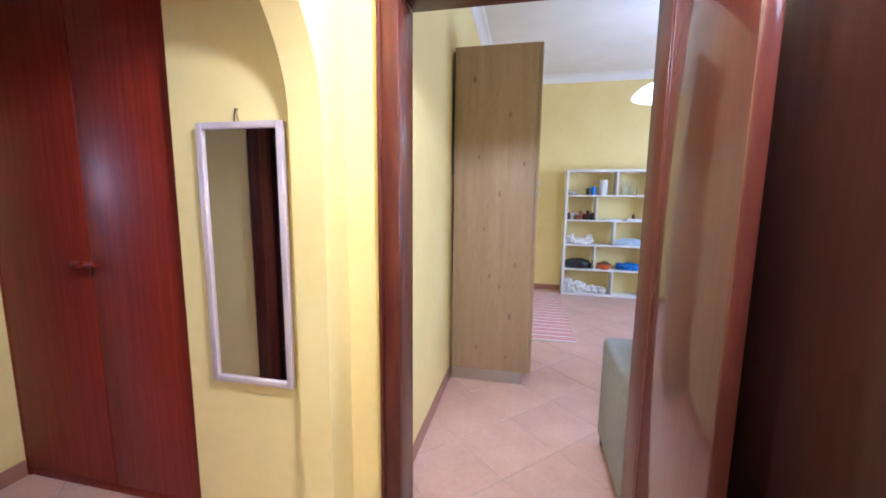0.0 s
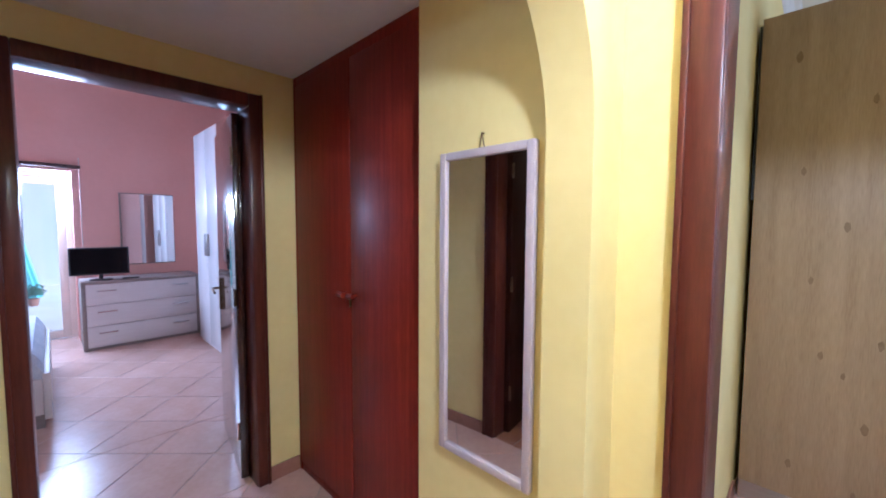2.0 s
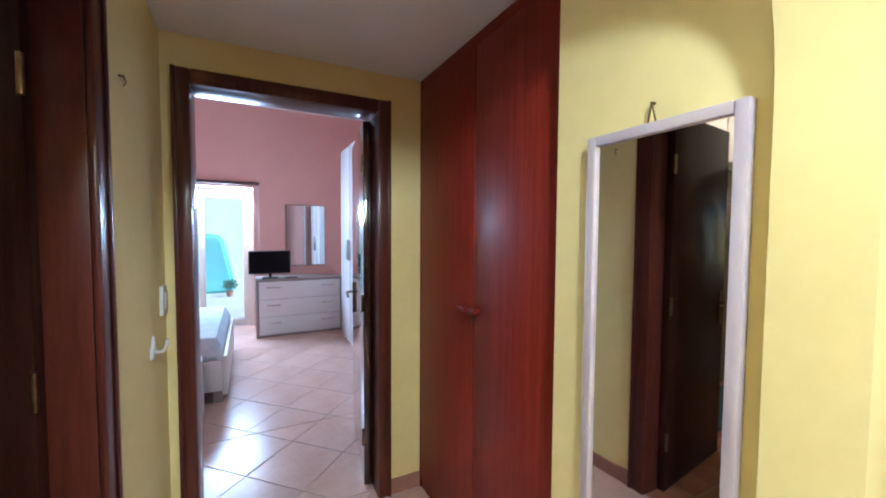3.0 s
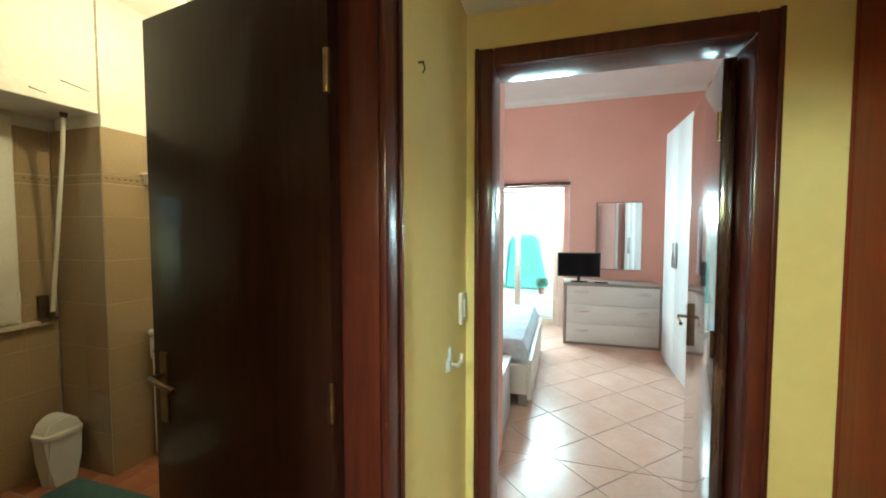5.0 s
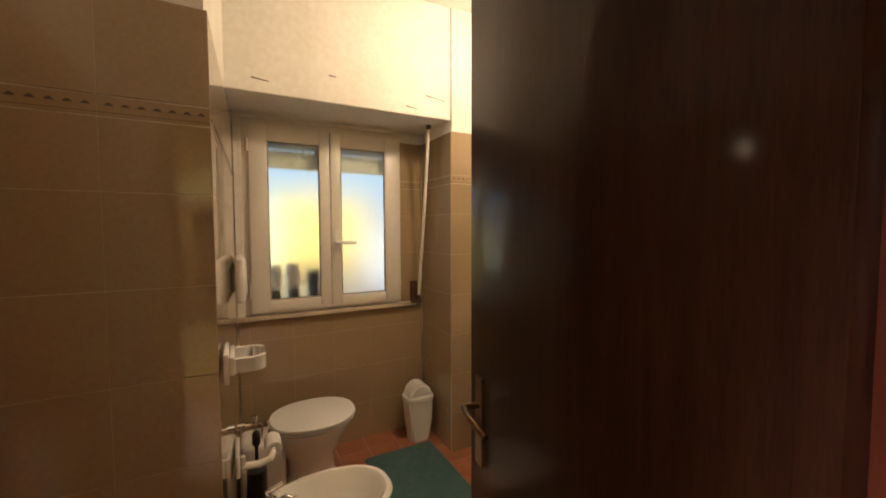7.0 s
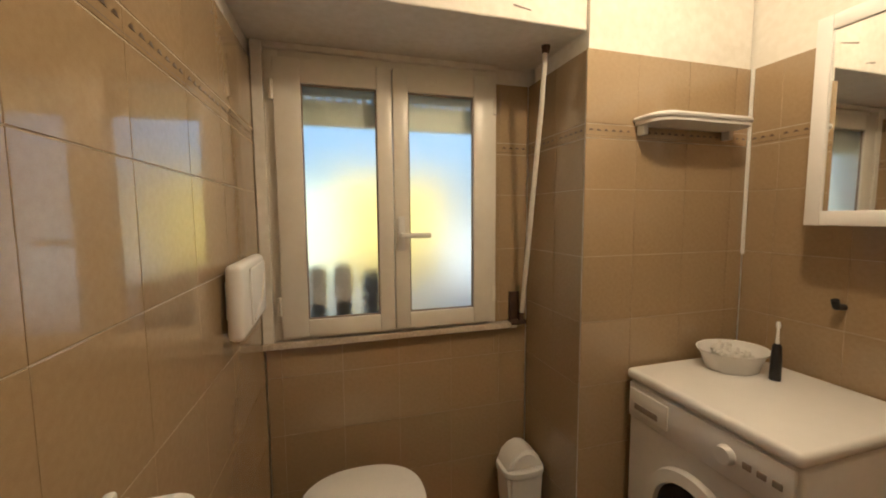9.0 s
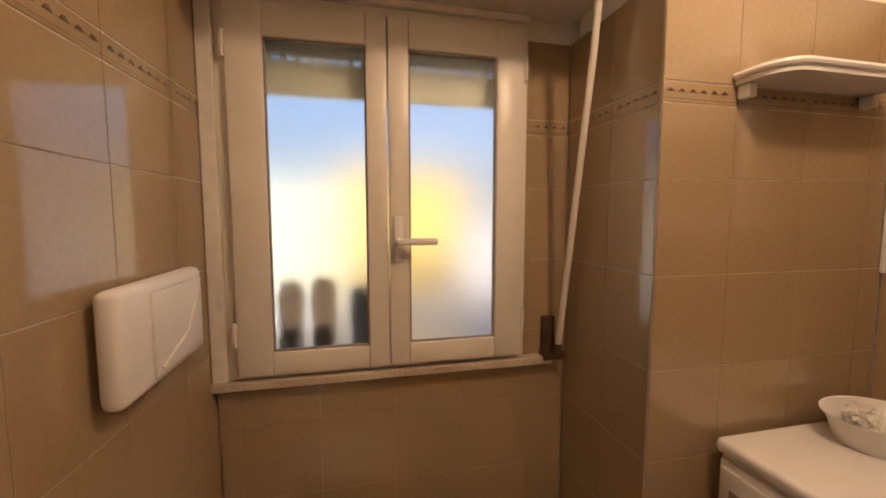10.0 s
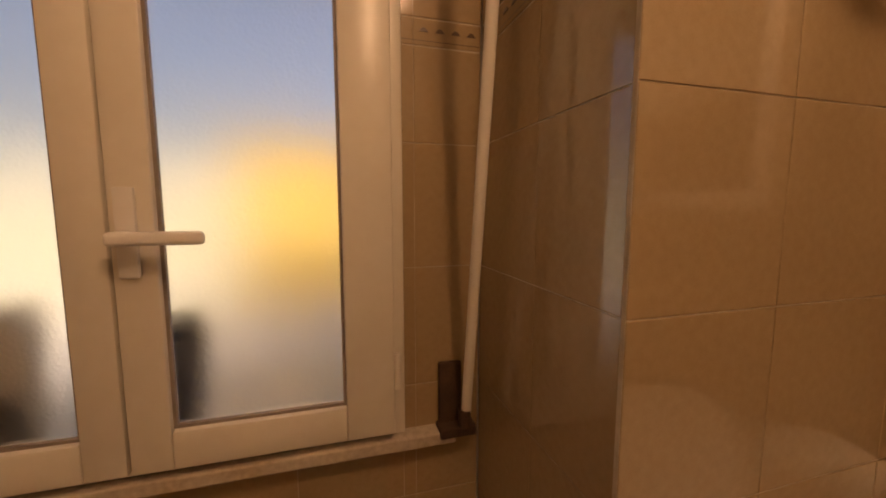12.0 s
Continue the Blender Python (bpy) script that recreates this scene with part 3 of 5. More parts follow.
# ---- living room ----
cb = thing("tall_cabinet", (-0.04, 2.9, 0), "tall knotty oak laminate cabinet on a steel plinth", "cabinet")
part("side_panel", boxm(0, -0.345, 2.55, 0.106, 0.252, 2.570, 2.529, bev=0.0015), M_OAK, cb)
part("body", boxm(0, -0.345, 2.571, 0.106, 0.252, 3.15, 2.529), M_OAK, cb)
part("door", boxm(0, 0.2545, 2.549, 0.108, 0.2755, 3.148, 2.527, bev=0.0015), M_OAK, cb)
part("plinth", boxm(0, -0.345, 2.566, 0.0, 0.21, 3.13, 0.1055), M_STEEL, cb, "brushed steel plinth")
rk = random.Random(4)
for x, z, r in ((0.06, 2.05, .016), (0.0, 1.48, .018), (0.13, 0.95, .017), (-0.11, 1.22, .015), (-0.15, 0.28, .018), (-0.16, 1.75, .014), (0.02, 0.78, .012), (0.1, 0.55, .02), (-0.06, 0.86, .015), (-0.2, 2.30, .02), (0.17, 1.7, .013), (0.08, 0.22, .015)):
    b = bmesh.new()
    vs = [b.verts.new((x + r * 0.62 * math.cos(a) * (1 + rk.uniform(-.2, .2)), 2.5492, z + r * 1.35 * math.sin(a) * (1 + rk.uniform(-.2, .2)))) for a in [2 * math.pi * k / 14 for k in range(14)]]
    b.faces.new(vs)
    part("knot", b, M_KNOT, cb)
part("edge_strip", boxm(0, -0.358, 2.56, 1.62, -0.347, 2.585, 2.50), M_BLACK, cb, "black cable strip")

sf = thing("shelf_unit", (1.4, 5.78, 0), "white open shelf unit with staggered compartments, part-filled", "shelf")
SX0, SX1, SY0, SY1, SH = 0.765, 2.033, 5.645, 5.90, 1.877
t = 0.034
for a in ((SX0, 0, SX0 + t, SH), (SX1 - t, 0, SX1, SH)):
    part("side_panel", boxm(0, a[0], SY0, a[1], a[2], SY1, a[3], bev=0.002), M_LACQ, sf)
ROWZ = [0.03, 0.405, 0.775, 1.145, 1.51]
part("top_panel", boxm(0, SX0 + t, SY0, SH - t, SX1 - t, SY1, SH, bev=0.002), M_LACQ, sf)
part("bottom_panel", boxm(0, SX0 + t, SY0, 0.0, SX1 - t, SY1, 0.03, bev=0.002), M_LACQ, sf)
for z in ROWZ[1:]:
    part("shelf", boxm(0, SX0 + t, SY0 + 0.004, z - 0.022, SX1 - t, SY1, z, bev=0.0015), M_LACQ, sf)
for i, k in enumerate((0.57, 0.36, 0.56, 0.35, 0.56)):
    x = SX0 + k * (SX1 - SX0)
    ztop = (ROWZ + [SH - t + 0.022])[i + 1] - 0.022
    part("divider", boxm(0, x - 0.011, SY0 + 0.006, ROWZ[i], x + 0.011, SY1, ztop, bev=0.0015), M_LACQ, sf)


def sx(k):
    return SX0 + k * (SX1 - SX0)


def jar(x, y, z, r, h, m, lid, label):
    j = thing("spice_jar", (x, y, z), label, "jar", "spice jars on the shelf")
    b = bmesh.new()
    lathe(b, [(r * .9, 0), (r, 0.004), (r, h * 0.75), (r * 0.75, h * 0.84)], (x, y, z + 0.0005), 16)
    part("glass", b, m, j)
    b = bmesh.new()
    lathe(b, [(r * .85, h * 0.842), (r * .85, h), (0, h)], (x, y, z), 16)
    part("lid", b, lid, j)


zz = ROWZ
for k, (dx, r, h) in enumerate(((0.05, .026, .10), (0.095, .024, .12), (0.14, .026, .09), (0.185, .028, .12), (0.225, .022, .10), (0.27, .032, .13), (0.315, .03, .10))):
    jar(sx(dx), 5.74 + 0.03 * (k % 2), zz[3], r, h, (M_SPICE, M_PAPER, M_SPICE, M_ORANGE, M_BLACK, M_SPICE, M_BLACK)[k], (M_BLACK, M_RUGRED, M_PLASTIC, M_BLACK, M_RUGRED, M_BLACK, M_BLACK)[k], "small glass spice jar with a screw lid")
b = bmesh.new()
lathe(b, [(0.0, 0), (0.058, 0), (0.058, 0.22), (0.02, 0.22), (0.02, 0.2), (0, 0.2)], (sx(0.425), 5.77, zz[4]))
single("paper_towel_roll", b, M_PAPER, (sx(0.425), 5.77, zz[4]), "white roll of kitchen paper standing on the shelf", "paper roll")
b = bmesh.new()
lathe(b, [(0.0, 0), (0.036, 0), (0.046, 0.12), (0.042, 0.12), (0.034, 0.01), (0, 0.01)], (sx(0.31), 5.75, zz[4]))
single("blue_cup", b, M_BLUE, (sx(0.31), 5.75, zz[4]), "bright blue plastic cup on the shelf", "cup")
b = bmesh.new()
box(b, sx(0.26) - 0.02, 5.80, zz[4], sx(0.26) + 0.02, 5.85, zz[4] + 0.1, 0.004)
single("small_carton", b, M_LEATHER, (sx(0.26), 5.82, zz[4]), "small brown carton beside the blue cup", "box")
b = bmesh.new()
lump(b, (sx(0.08), 5.76, zz[4]), (0.14, 0.1, 0.05), 5, 0.4)
single("folded_cloth", b, M_SHOE, (sx(0.08), 5.76, zz[4]), "small grey folded cloth on the shelf", "cloth")
for k in (0.66, 0.75):
    b = bmesh.new()
    lathe(b, [(0.0, 0), (0.045, 0), (0.048, 0.02), (0.048, 0.13), (0.03, 0.17), (0.028, 0.21), (0.025, 0.21), (0.027, 0.17), (0.044, 0.128), (0.044, 0.01), (0, 0.01)], (sx(k), 5.77, zz[4]))
    tagged(single("glass_bottle", b, M_GLASS, (sx(k), 5.77, zz[4]), "empty clear glass bottle on the shelf", "bottle"), group="glass bottles")
for k, w in ((0.55, 0.2), (0.78, 0.24)):
    b = bmesh.new()
    for i in range(3):
        box(b, sx(k) - w / 2 + 0.01 * i, 5.66 + 0.01 * i, zz[3] + 0.008 * i, sx(k) + w / 2, 5.85, zz[3] + 0.008 * i + 0.007)
    single("paper_stack", b, M_PAPER, (sx(k), 5.75, zz[3]), "thin stack of papers lying on the shelf", "papers")
b = bmesh.new()
lathe(b, [(0.0, 0), (0.02, 0), (0.022, 0.05), (0.01, 0.055), (0.014, 0.07), (0, 0.075)], (sx(0.77), 5.77, zz[3] + 0.0235))
single("wooden_figure_pot", b, M_LEATHER, (sx(0.77), 5.77, zz[3] + 0.0235), "tiny brown wooden pot on the papers", "pot")
b = bmesh.new()
lump(b, (sx(0.18), 5.77, zz[2]), (0.40, 0.17, 0.10), 1, 0.3)
lump(b, (sx(0.09), 5.75, zz[2] + 0.03), (0.13, 0.14, 0.11), 2, 0.3)
lump(b, (sx(0.29), 5.75, zz[2] + 0.03), (0.12, 0.14, 0.11), 7, 0.3)
single("folded_towel", b, M_BAG, (sx(0.18), 5.77, zz[2]), "white folded towel with rolled ends on the shelf", "towel")
b = bmesh.new()
lump(b, (sx(0.76), 5.77, zz[2]), (0.46, 0.18, 0.10), 4, 0.4, 4)
single("blue_cloth", b, M_BLUECLOTH, (sx(0.76), 5.77, zz[2]), "crumpled pale blue cloth on the shelf", "cloth")
b = bmesh.new()
lump(b, (sx(0.18), 5.77, zz[1]), (0.40, 0.2, 0.15), 6, 0.22, 2)
single("black_bag", b, M_BLACK, (sx(0.18), 5.77, zz[1]), "soft black bag on the shelf", "bag")
b = bmesh.new()
lathe(b, [(0.0, 0), (0.07, 0), (0.10, 0.035), (0.108, 0.08), (0.10, 0.08), (0.092, 0.04), (0, 0.02)], (sx(0.485), 5.76, zz[1]))
single("orange_bowl", b, M_ORANGE, (sx(0.485), 5.76, zz[1]), "round orange enamel bowl on the shelf", "bowl")
b = bmesh.new()
lump(b, (sx(0.485), 5.76, zz[1] + 0.035), (0.15, 0.15, 0.075), 8, 0.5, 5)
single("bowl_filling", b, M_SPICE, (sx(0.485), 5.76, zz[1] + 0.035), "dark small things heaped in the bowl", "odds and ends")
b = bmesh.new()
lump(b, (sx(0.76), 5.77, zz[1]), (0.36, 0.18, 0.11), 9, 0.35, 4)
single("blue_bag", b, M_BLUE, (sx(0.76), 5.77, zz[1]), "crumpled bright blue plastic bag on the shelf", "bag")
for k, w, h, s in ((0.20, 0.26, 0.16, 11), (0.34, 0.24, 0.11, 12), (0.08, 0.14, 0.19, 13), (0.46, 0.16, 0.10, 14)):
    b = bmesh.new()
    lump(b, (sx(k), 5.77, zz[0]), (w, 0.18, h), s, 0.5, 5)
    single("plastic_bag", b, M_BAG, (sx(k), 5.77, zz[0]), "crumpled white plastic bag on the lowest shelf", "bag", "plastic bags")

# striped runner
rg = thing("striped_runner", (0.39, 4.6, 0), "red and cream striped woven runner on the tiles", "rug")
y, i = 3.57, 0
while y < 5.60:
    w = (0.045, 0.03, 0.02, 0.03)[i % 4]
    part("stripe", boxm(0, 0.05, y, 0.006, 0.745, y + w, 0.0125), M_RUGRED if i % 2 else M_RUGWHITE, rg)
    y += w
    i += 1

pd = thing("pendant_lamp", (1.46, 3.76, 2.41), "lit opal glass pendant hanging from the ceiling", "lamp")
b = bmesh.new()
lathe(b, [(0.315, 0), (0.30, 0.03), (0.24, 0.085), (0.15, 0.125), (0.05, 0.145), (0.02, 0.15), (0.02, 0.142), (0.05, 0.137), (0.15, 0.117), (0.235, 0.078), (0.295, 0.025), (0.31, -0.002)], (1.46, 3.76, 2.41), 48)
part("shade", b, M_PEND, pd)
b = bmesh.new()
rod(b, (1.46, 3.76, 2.56), (1.46, 3.76, LIV_TOP - 0.03), 0.004, seg=8)
lathe(b, [(0.05, 0), (0.045, 0.025), (0.02, 0.029)], (1.46, 3.76, LIV_TOP - 0.03))
part("cord", b, M_WHITE, pd)

so = thing("sofa", (1.5, 1.65, 0), "grey fabric sofa beside the living room door", "sofa")
part("arm", boxm(0, 0.665, 1.23, 0.05, 0.87, 1.97, 0.66, bev=0.035, seg=4), M_BLUEGREY, so)
part("arm", boxm(0, 2.35, 1.23, 0.05, 2.55, 1.97, 0.66, bev=0.035, seg=4), M_BLUEGREY, so)
part("back", boxm(0, 0.872, 1.23, 0.05, 2.348, 1.45, 0.80, bev=0.04, seg=4), M_BLUEGREY, so)
part("seat", boxm(0, 0.872, 1.452, 0.05, 2.348, 2.0, 0.42, bev=0.03, seg=4), M_BLUEGREY, so)
for x in (0.7, 2.5):
    for y in (1.28, 1.92):
        b = bmesh.new()
        rod(b, (x, y, 0), (x, y, 0.052), 0.02, 0.025)
        part("foot", b, M_BLACK, so)
b = bmesh.new()
vs = box(b, -0.2, -0.2, -0.055, 0.2, 0.2, 0.055, 0.05, 4)
bmesh.ops.transform(b, verts=b.verts, matrix=pose(1.05, 1.80, 0.60, 62, 0, 28))
single("sofa_cushion", b, M_BROWNFAB, (1.05, 1.80, 0.42), "dark brown square cushion leaning on the sofa arm", "cushion")

ch = thing("dining_chair", (1.93, 3.05, 0), "brown leather dining chair with thin metal legs", "chair")
part("seat", boxm(0, 1.72, 2.84, 0.43, 2.14, 3.26, 0.48, bev=0.02, seg=3), M_LEATHER, ch)
b = bmesh.new()
prism(b, [(1.735, 0.47), (1.79, 0.47), (1.745, 0.98), (1.70, 1.0), (1.685, 0.98)], "y", 2.85, 3.25)
part("backrest", b, M_LEATHER, ch)
for x in (1.75, 2.11):
    for y in (2.87, 3.23):
        b = bmesh.new()
        rod(b, (x, y, 0.432), (x + (0.03 if x > 2 else -0.03), y + (0.03 if y > 3 else -0.03), 0), 0.011, 0.008, 10)
        part("leg", b, M_STEEL, ch)

# far door and what is outside it
architrave("door_5", "y", 5.93, -1, 2.375, 3.145, 2.145, 0.07, 0.02, 6.05, "brown wooden frame of the veranda door", M_REDFRAME)
fd = thing("veranda_door", (2.77, 7.15, 0), "dark brown wooden glazed veranda door, closed", "glazed door")
for a in ((2.05, 0.0, 2.14, 2.1), (2.75, 0.0, 2.85, 2.1), (3.50, 0.0, 3.6, 2.1), (2.14, 0.0, 2.75, 0.25), (2.85, 0, 3.5, 0.25), (2.14, 2.0, 2.75, 2.1), (2.85, 2.0, 3.5, 2.1), (2.14, 0.95, 2.75, 1.05), (2.85, 0.95, 3.5, 1.05)):
    part("rail", boxm(0, a[0], 7.13, a[1], a[2], 7.17, a[3], bev=0.004), M_REDFRAME, fd)
for a in ((2.14, 0.25, 2.75, 0.95), (2.85, 0.25, 3.5, 0.95), (2.14, 1.05, 2.75, 2.0), (2.85, 1.05, 3.5, 2.0)):
    g = part("pane", boxm(0, a[0], 7.147, a[1], a[2], 7.153, a[3]), M_GLASS, fd)
    g.visible_shadow = False
bm = bmesh.new()
wall(bm, "x", 1.7, 1.78, 6.05, 7.2, 0, 2.6)
structure("wall_veranda_west", bm, M_WHITE, "white veranda wall", "wall")
# Added slab that blocks the sun, so the veranda stays in shade.
structure("veranda_sun_block", boxm(0, 1.6, 6.055, 2.62, 4.26, 8.2, 2.70), M_WHITE, "white slab added over the veranda to block the sun", "roof")
structure("floor_veranda", boxm(0, 1.6, 5.93, -0.06, 4.26, 7.3, -0.001), M_GROUND, "pale veranda floor", "floor")
for z in (1.52, 1.68):
    single("socket", boxm(0, 0.31, 5.921, z - 0.03, 0.40, 5.929, z + 0.03, bev=0.003), M_PLASTIC, (0.355, 5.925, z), "white plastic wall socket", "socket", "wall sockets")
# Added frame round the fill light's opening, out of view.
wn2 = thing("window_unseen", (4.23, 3.6, 0.8), "white window frame added in the unseen side wall to hold the fill light", "window", kind="structure")
for a in ((2.8, 0.8, 2.87, 2.4), (4.33, 0.8, 4.4, 2.4), (2.87, 0.8, 4.33, 0.87), (2.87, 2.33, 4.33, 2.4), (3.57, 0.87, 3.63, 2.33)):
    part("frame", boxm(0, 4.205, a[0], a[1], 4.255, a[2], a[3], bev=0.004), M_PVC, wn2)

# ---- bedroom ----
dr = thing("dresser", (-6.3, 0.78, 0), "grey wood-grain dresser with six drawers", "dresser")
DX0, DX1, DY0, DY1 = -6.55, -6.03, 0.20, 1.36
part("side_panel", boxm(0, DX0, DY0, 0, DX1, DY0 + 0.035, 0.77, bev=0.002), M_GREYEDGE, dr)
part("side_panel", boxm(0, DX0, DY1 - 0.035, 0, DX1, DY1, 0.77, bev=0.002), M_GREYEDGE, dr)
part("top", boxm(0, DX0, DY0, 0.7705, DX1 + 0.003, DY1, 0.802, bev=0.003), M_GREYEDGE, dr)
part("body", boxm(0, DX0, DY0 + 0.036, 0.0, DX1 - 0.024, DY1 - 0.036, 0.77), M_GREYEDGE, dr)
for z in (0.035, 0.281, 0.527):
    dd = part("drawer_front", boxm(0, DX1 - 0.022, DY0 + 0.039, z, DX1 - 0.001, DY1 - 0.039, z + 0.240, bev=0.002), M_GREYWOOD, dr)
    for yc in (DY0 + 0.22, DY1 - 0.22):
        b = bmesh.new()
        tube(b, [(DX1, yc - 0.08, z + 0.165), (DX1 + 0.025, yc - 0.08, z + 0.165), (DX1 + 0.025, yc + 0.08, z + 0.165), (DX1, yc + 0.08, z + 0.165)], 0.008, 8)
        part("handle", b, M_CHROME, dd, "slim chrome bar handle")
tv = thing("television", (-6.2, 0.39, 0.802), "small black flat television on the dresser", "television")
part("screen_case", boxm(0, -6.225, 0.115, 0.868, -6.185, 0.655, 1.19, bev=0.006), M_BLACK, tv)
part("screen", boxm(0, -6.184, 0.13, 0.885, -6.1815, 0.64, 1.176), M_SCREEN, tv)
b = bmesh.new()
lathe(b, [(0.0, 0.0), (0.11, 0.0), (0.105, 0.012), (0.02, 0.016), (0.018, 0.08)], (-6.205, 0.39, 0.8025), 32, 0.75, 1.0)
part("stand", b, M_BLACK, tv)
b = bmesh.new()
box(b, -6.16, 0.58, 0.8025, -6.12, 0.74, 0.818, 0.004)
single("remote_control", b, M_BLACK, (-6.14, 0.66, 0.8025), "black remote control on the dresser", "remote control")
bmr = thing("dresser_mirror", (-6.6, 0.91, 0.94), "square mirror with a taupe edge above the dresser", "mirror")
part("backing", boxm(0, -6.618, 0.625, 0.935, -6.596, 1.21, 1.872, bev=0.003), M_GREYEDGE, bmr)
part("glass", boxm(0, -6.595, 0.64, 0.945, -6.592, 1.205, 1.862), M_MIRROR, bmr)

ww = thing("white_wardrobe", (-4.5, 1.6, 0), "tall white bedroom wardrobe with a mirrored door", "wardrobe")
part("body", boxm(0, -5.68, 1.295, 0.0, -3.35, 1.92, 2.56), M_LACQ, ww)
xs = [-5.678, -5.216, -4.752, -4.288, -3.82, -3.352]
for i in range(5):
    mirrored = i in (2, 3)
    d = part("door", boxm(0, xs[i] + 0.002, 1.270, 0.05, xs[i + 1] - 0.002, 1.293, 2.55, bev=0.002), M_LACQ, ww)
    if mirrored:
        part("mirror_panel", boxm(0, xs[i] + 0.004, 1.2665, 0.055, xs[i + 1] - 0.004, 1.2695, 2.545), M_MIRROR, d, "full-height mirror panel")
    hx = xs[i + 1] - 0.05 if i % 2 == 0 else xs[i] + 0.05
    if i < 2:
        b = bmesh.new()
        box(b, hx - 0.014, 1.246, 1.10, hx + 0.014, 1.2695, 1.36, 0.004)
        part("handle", b, M_STEEL, d, "vertical brushed metal handle")

bd = thing("bed", (-4.8, -1.1, 0), "grey wood bed with a pale patterned bedspread", "bed")
for x in (-5.62, -4.10):
    for y in (-2.2, -0.17):
        part("leg", boxm(0, x, y, 0, x + 0.07, y + 0.07, 0.10), M_GREYEDGE, bd)
part("footboard", boxm(0, -5.66, -0.10, 0.06, -4.03, -0.06, 0.40, bev=0.004), M_GREYWOOD, bd)
part("side_rail", boxm(0, -4.07, -2.25, 0.10, -4.03, -0.102, 0.36, bev=0.004), M_GREYWOOD, bd)
part("side_rail", boxm(0, -5.66, -2.25, 0.10, -5.62, -0.102, 0.36, bev=0.004), M_GREYWOOD, bd)
part("headboard", boxm(0, -5.66, -2.32, 0.10, -4.03, -2.255, 0.95, bev=0.01), M_GREYWOOD, bd)
part("mattress", boxm(0, -5.615, -2.24, 0.22, -4.075, -0.105, 0.50, bev=0.05, seg=4), M_SHEET, bd)
b = bmesh.new()
bmesh.ops.create_grid(b, x_segments=60, y_segments=60, size=0.5)
for v in b.verts:
    x, y = v.co.x * 1.72, v.co.y * 2.0
    ex, ey = max(0, abs(x) - 0.77), max(0, y - 0.93)
    z = 0.56 + 0.014 * noise.noise(Vector((x * 5, y * 5, 0))) - 1.9 * ex - 1.6 * ey
    v.co = Vector((-4.845 + max(-0.80, min(0.80, x)), -1.08 + min(y, 0.99), max(z, 0.33 + 0.03 * noise.noise(Vector((x * 6, y * 6, 3))))))
single("bedspread", b, M_SHEET, (-4.84, -1.1, 0.5), "pale blue and white patterned bedspread, slightly rumpled", "bedspread")

ns = thing("white_side_table", (-3.7, -0.45, 0), "small white side table beside the bedroom door", "side table")
part("top", boxm(0, -3.95, -0.68, 0.43, -3.46, -0.222, 0.455, bev=0.003), M_LACQ, ns)
for y in (-0.678, -0.246):
    part("side_panel", boxm(0, -3.94, y, 0, -3.47, y + 0.02, 0.4295, bev=0.002), M_LACQ, ns)
part("shelf", boxm(0, -3.94, -0.657, 0.18, -3.47, -0.247, 0.20), M_LACQ, ns)

rl = thing("curtain_rail", (-6.58, -0.6, 2.12), "brown wooden curtain rail above the french window", "curtain rail")
part("rail", boxm(0, -6.618, -1.6, 2.135, -6.56, 0.275, 2.175, bev=0.005), M_LEATHER, rl)
b = bmesh.new()
rod(b, (-6.585, 0.262, 2.27), (-6.585, 0.262, 0.9), 0.004, seg=8)
part("pull_cord", b, M_PLASTIC, rl)
fw_ = thing("window_1", (-6.9, -0.53, 0), "white french window to the sunny terrace, one leaf ajar", "window", kind="structure")
for a in ((-1.25, 0, -1.19, 2.10), (0.13, 0, 0.19, 2.10), (-1.19, 2.04, 0.13, 2.10)):
    part("frame", boxm(0, -6.96, a[0], a[1], -6.90, a[2], a[3], bev=0.004), M_PVC, fw_)


def glazed(y0, y1, ang, hinge_y):
    r = Matrix.Translation((-6.93, hinge_y, 0)) @ Matrix.Rotation(radians(ang), 4, "Z") @ Matrix.Translation((6.93, -hinge_y, 0))
    sash = None
    for a in ((y0, 0.02, y0 + 0.08, 2.035), (y1 - 0.08, 0.02, y1, 2.035), (y0 + 0.08, 1.955, y1 - 0.08, 2.035), (y0 + 0.08, 0.02, y1 - 0.08, 0.12)):
        b = boxm(0, -6.95, a[0], a[1], -6.905, a[2], a[3], bev=0.004)
        bmesh.ops.transform(b, verts=b.verts, matrix=r)
        part("sash", b, M_PVC, fw_)
    b = boxm(0, -6.932, y0 + 0.08, 0.12, -6.926, y1 - 0.08, 1.955)
    bmesh.ops.transform(b, verts=b.verts, matrix=r)
    part("pane", b, M_GLASS, fw_).visible_shadow = False


glazed(-0.53, 0.13, 0, 0.13)
glazed(-1.19, -0.53, -62, -1.19)

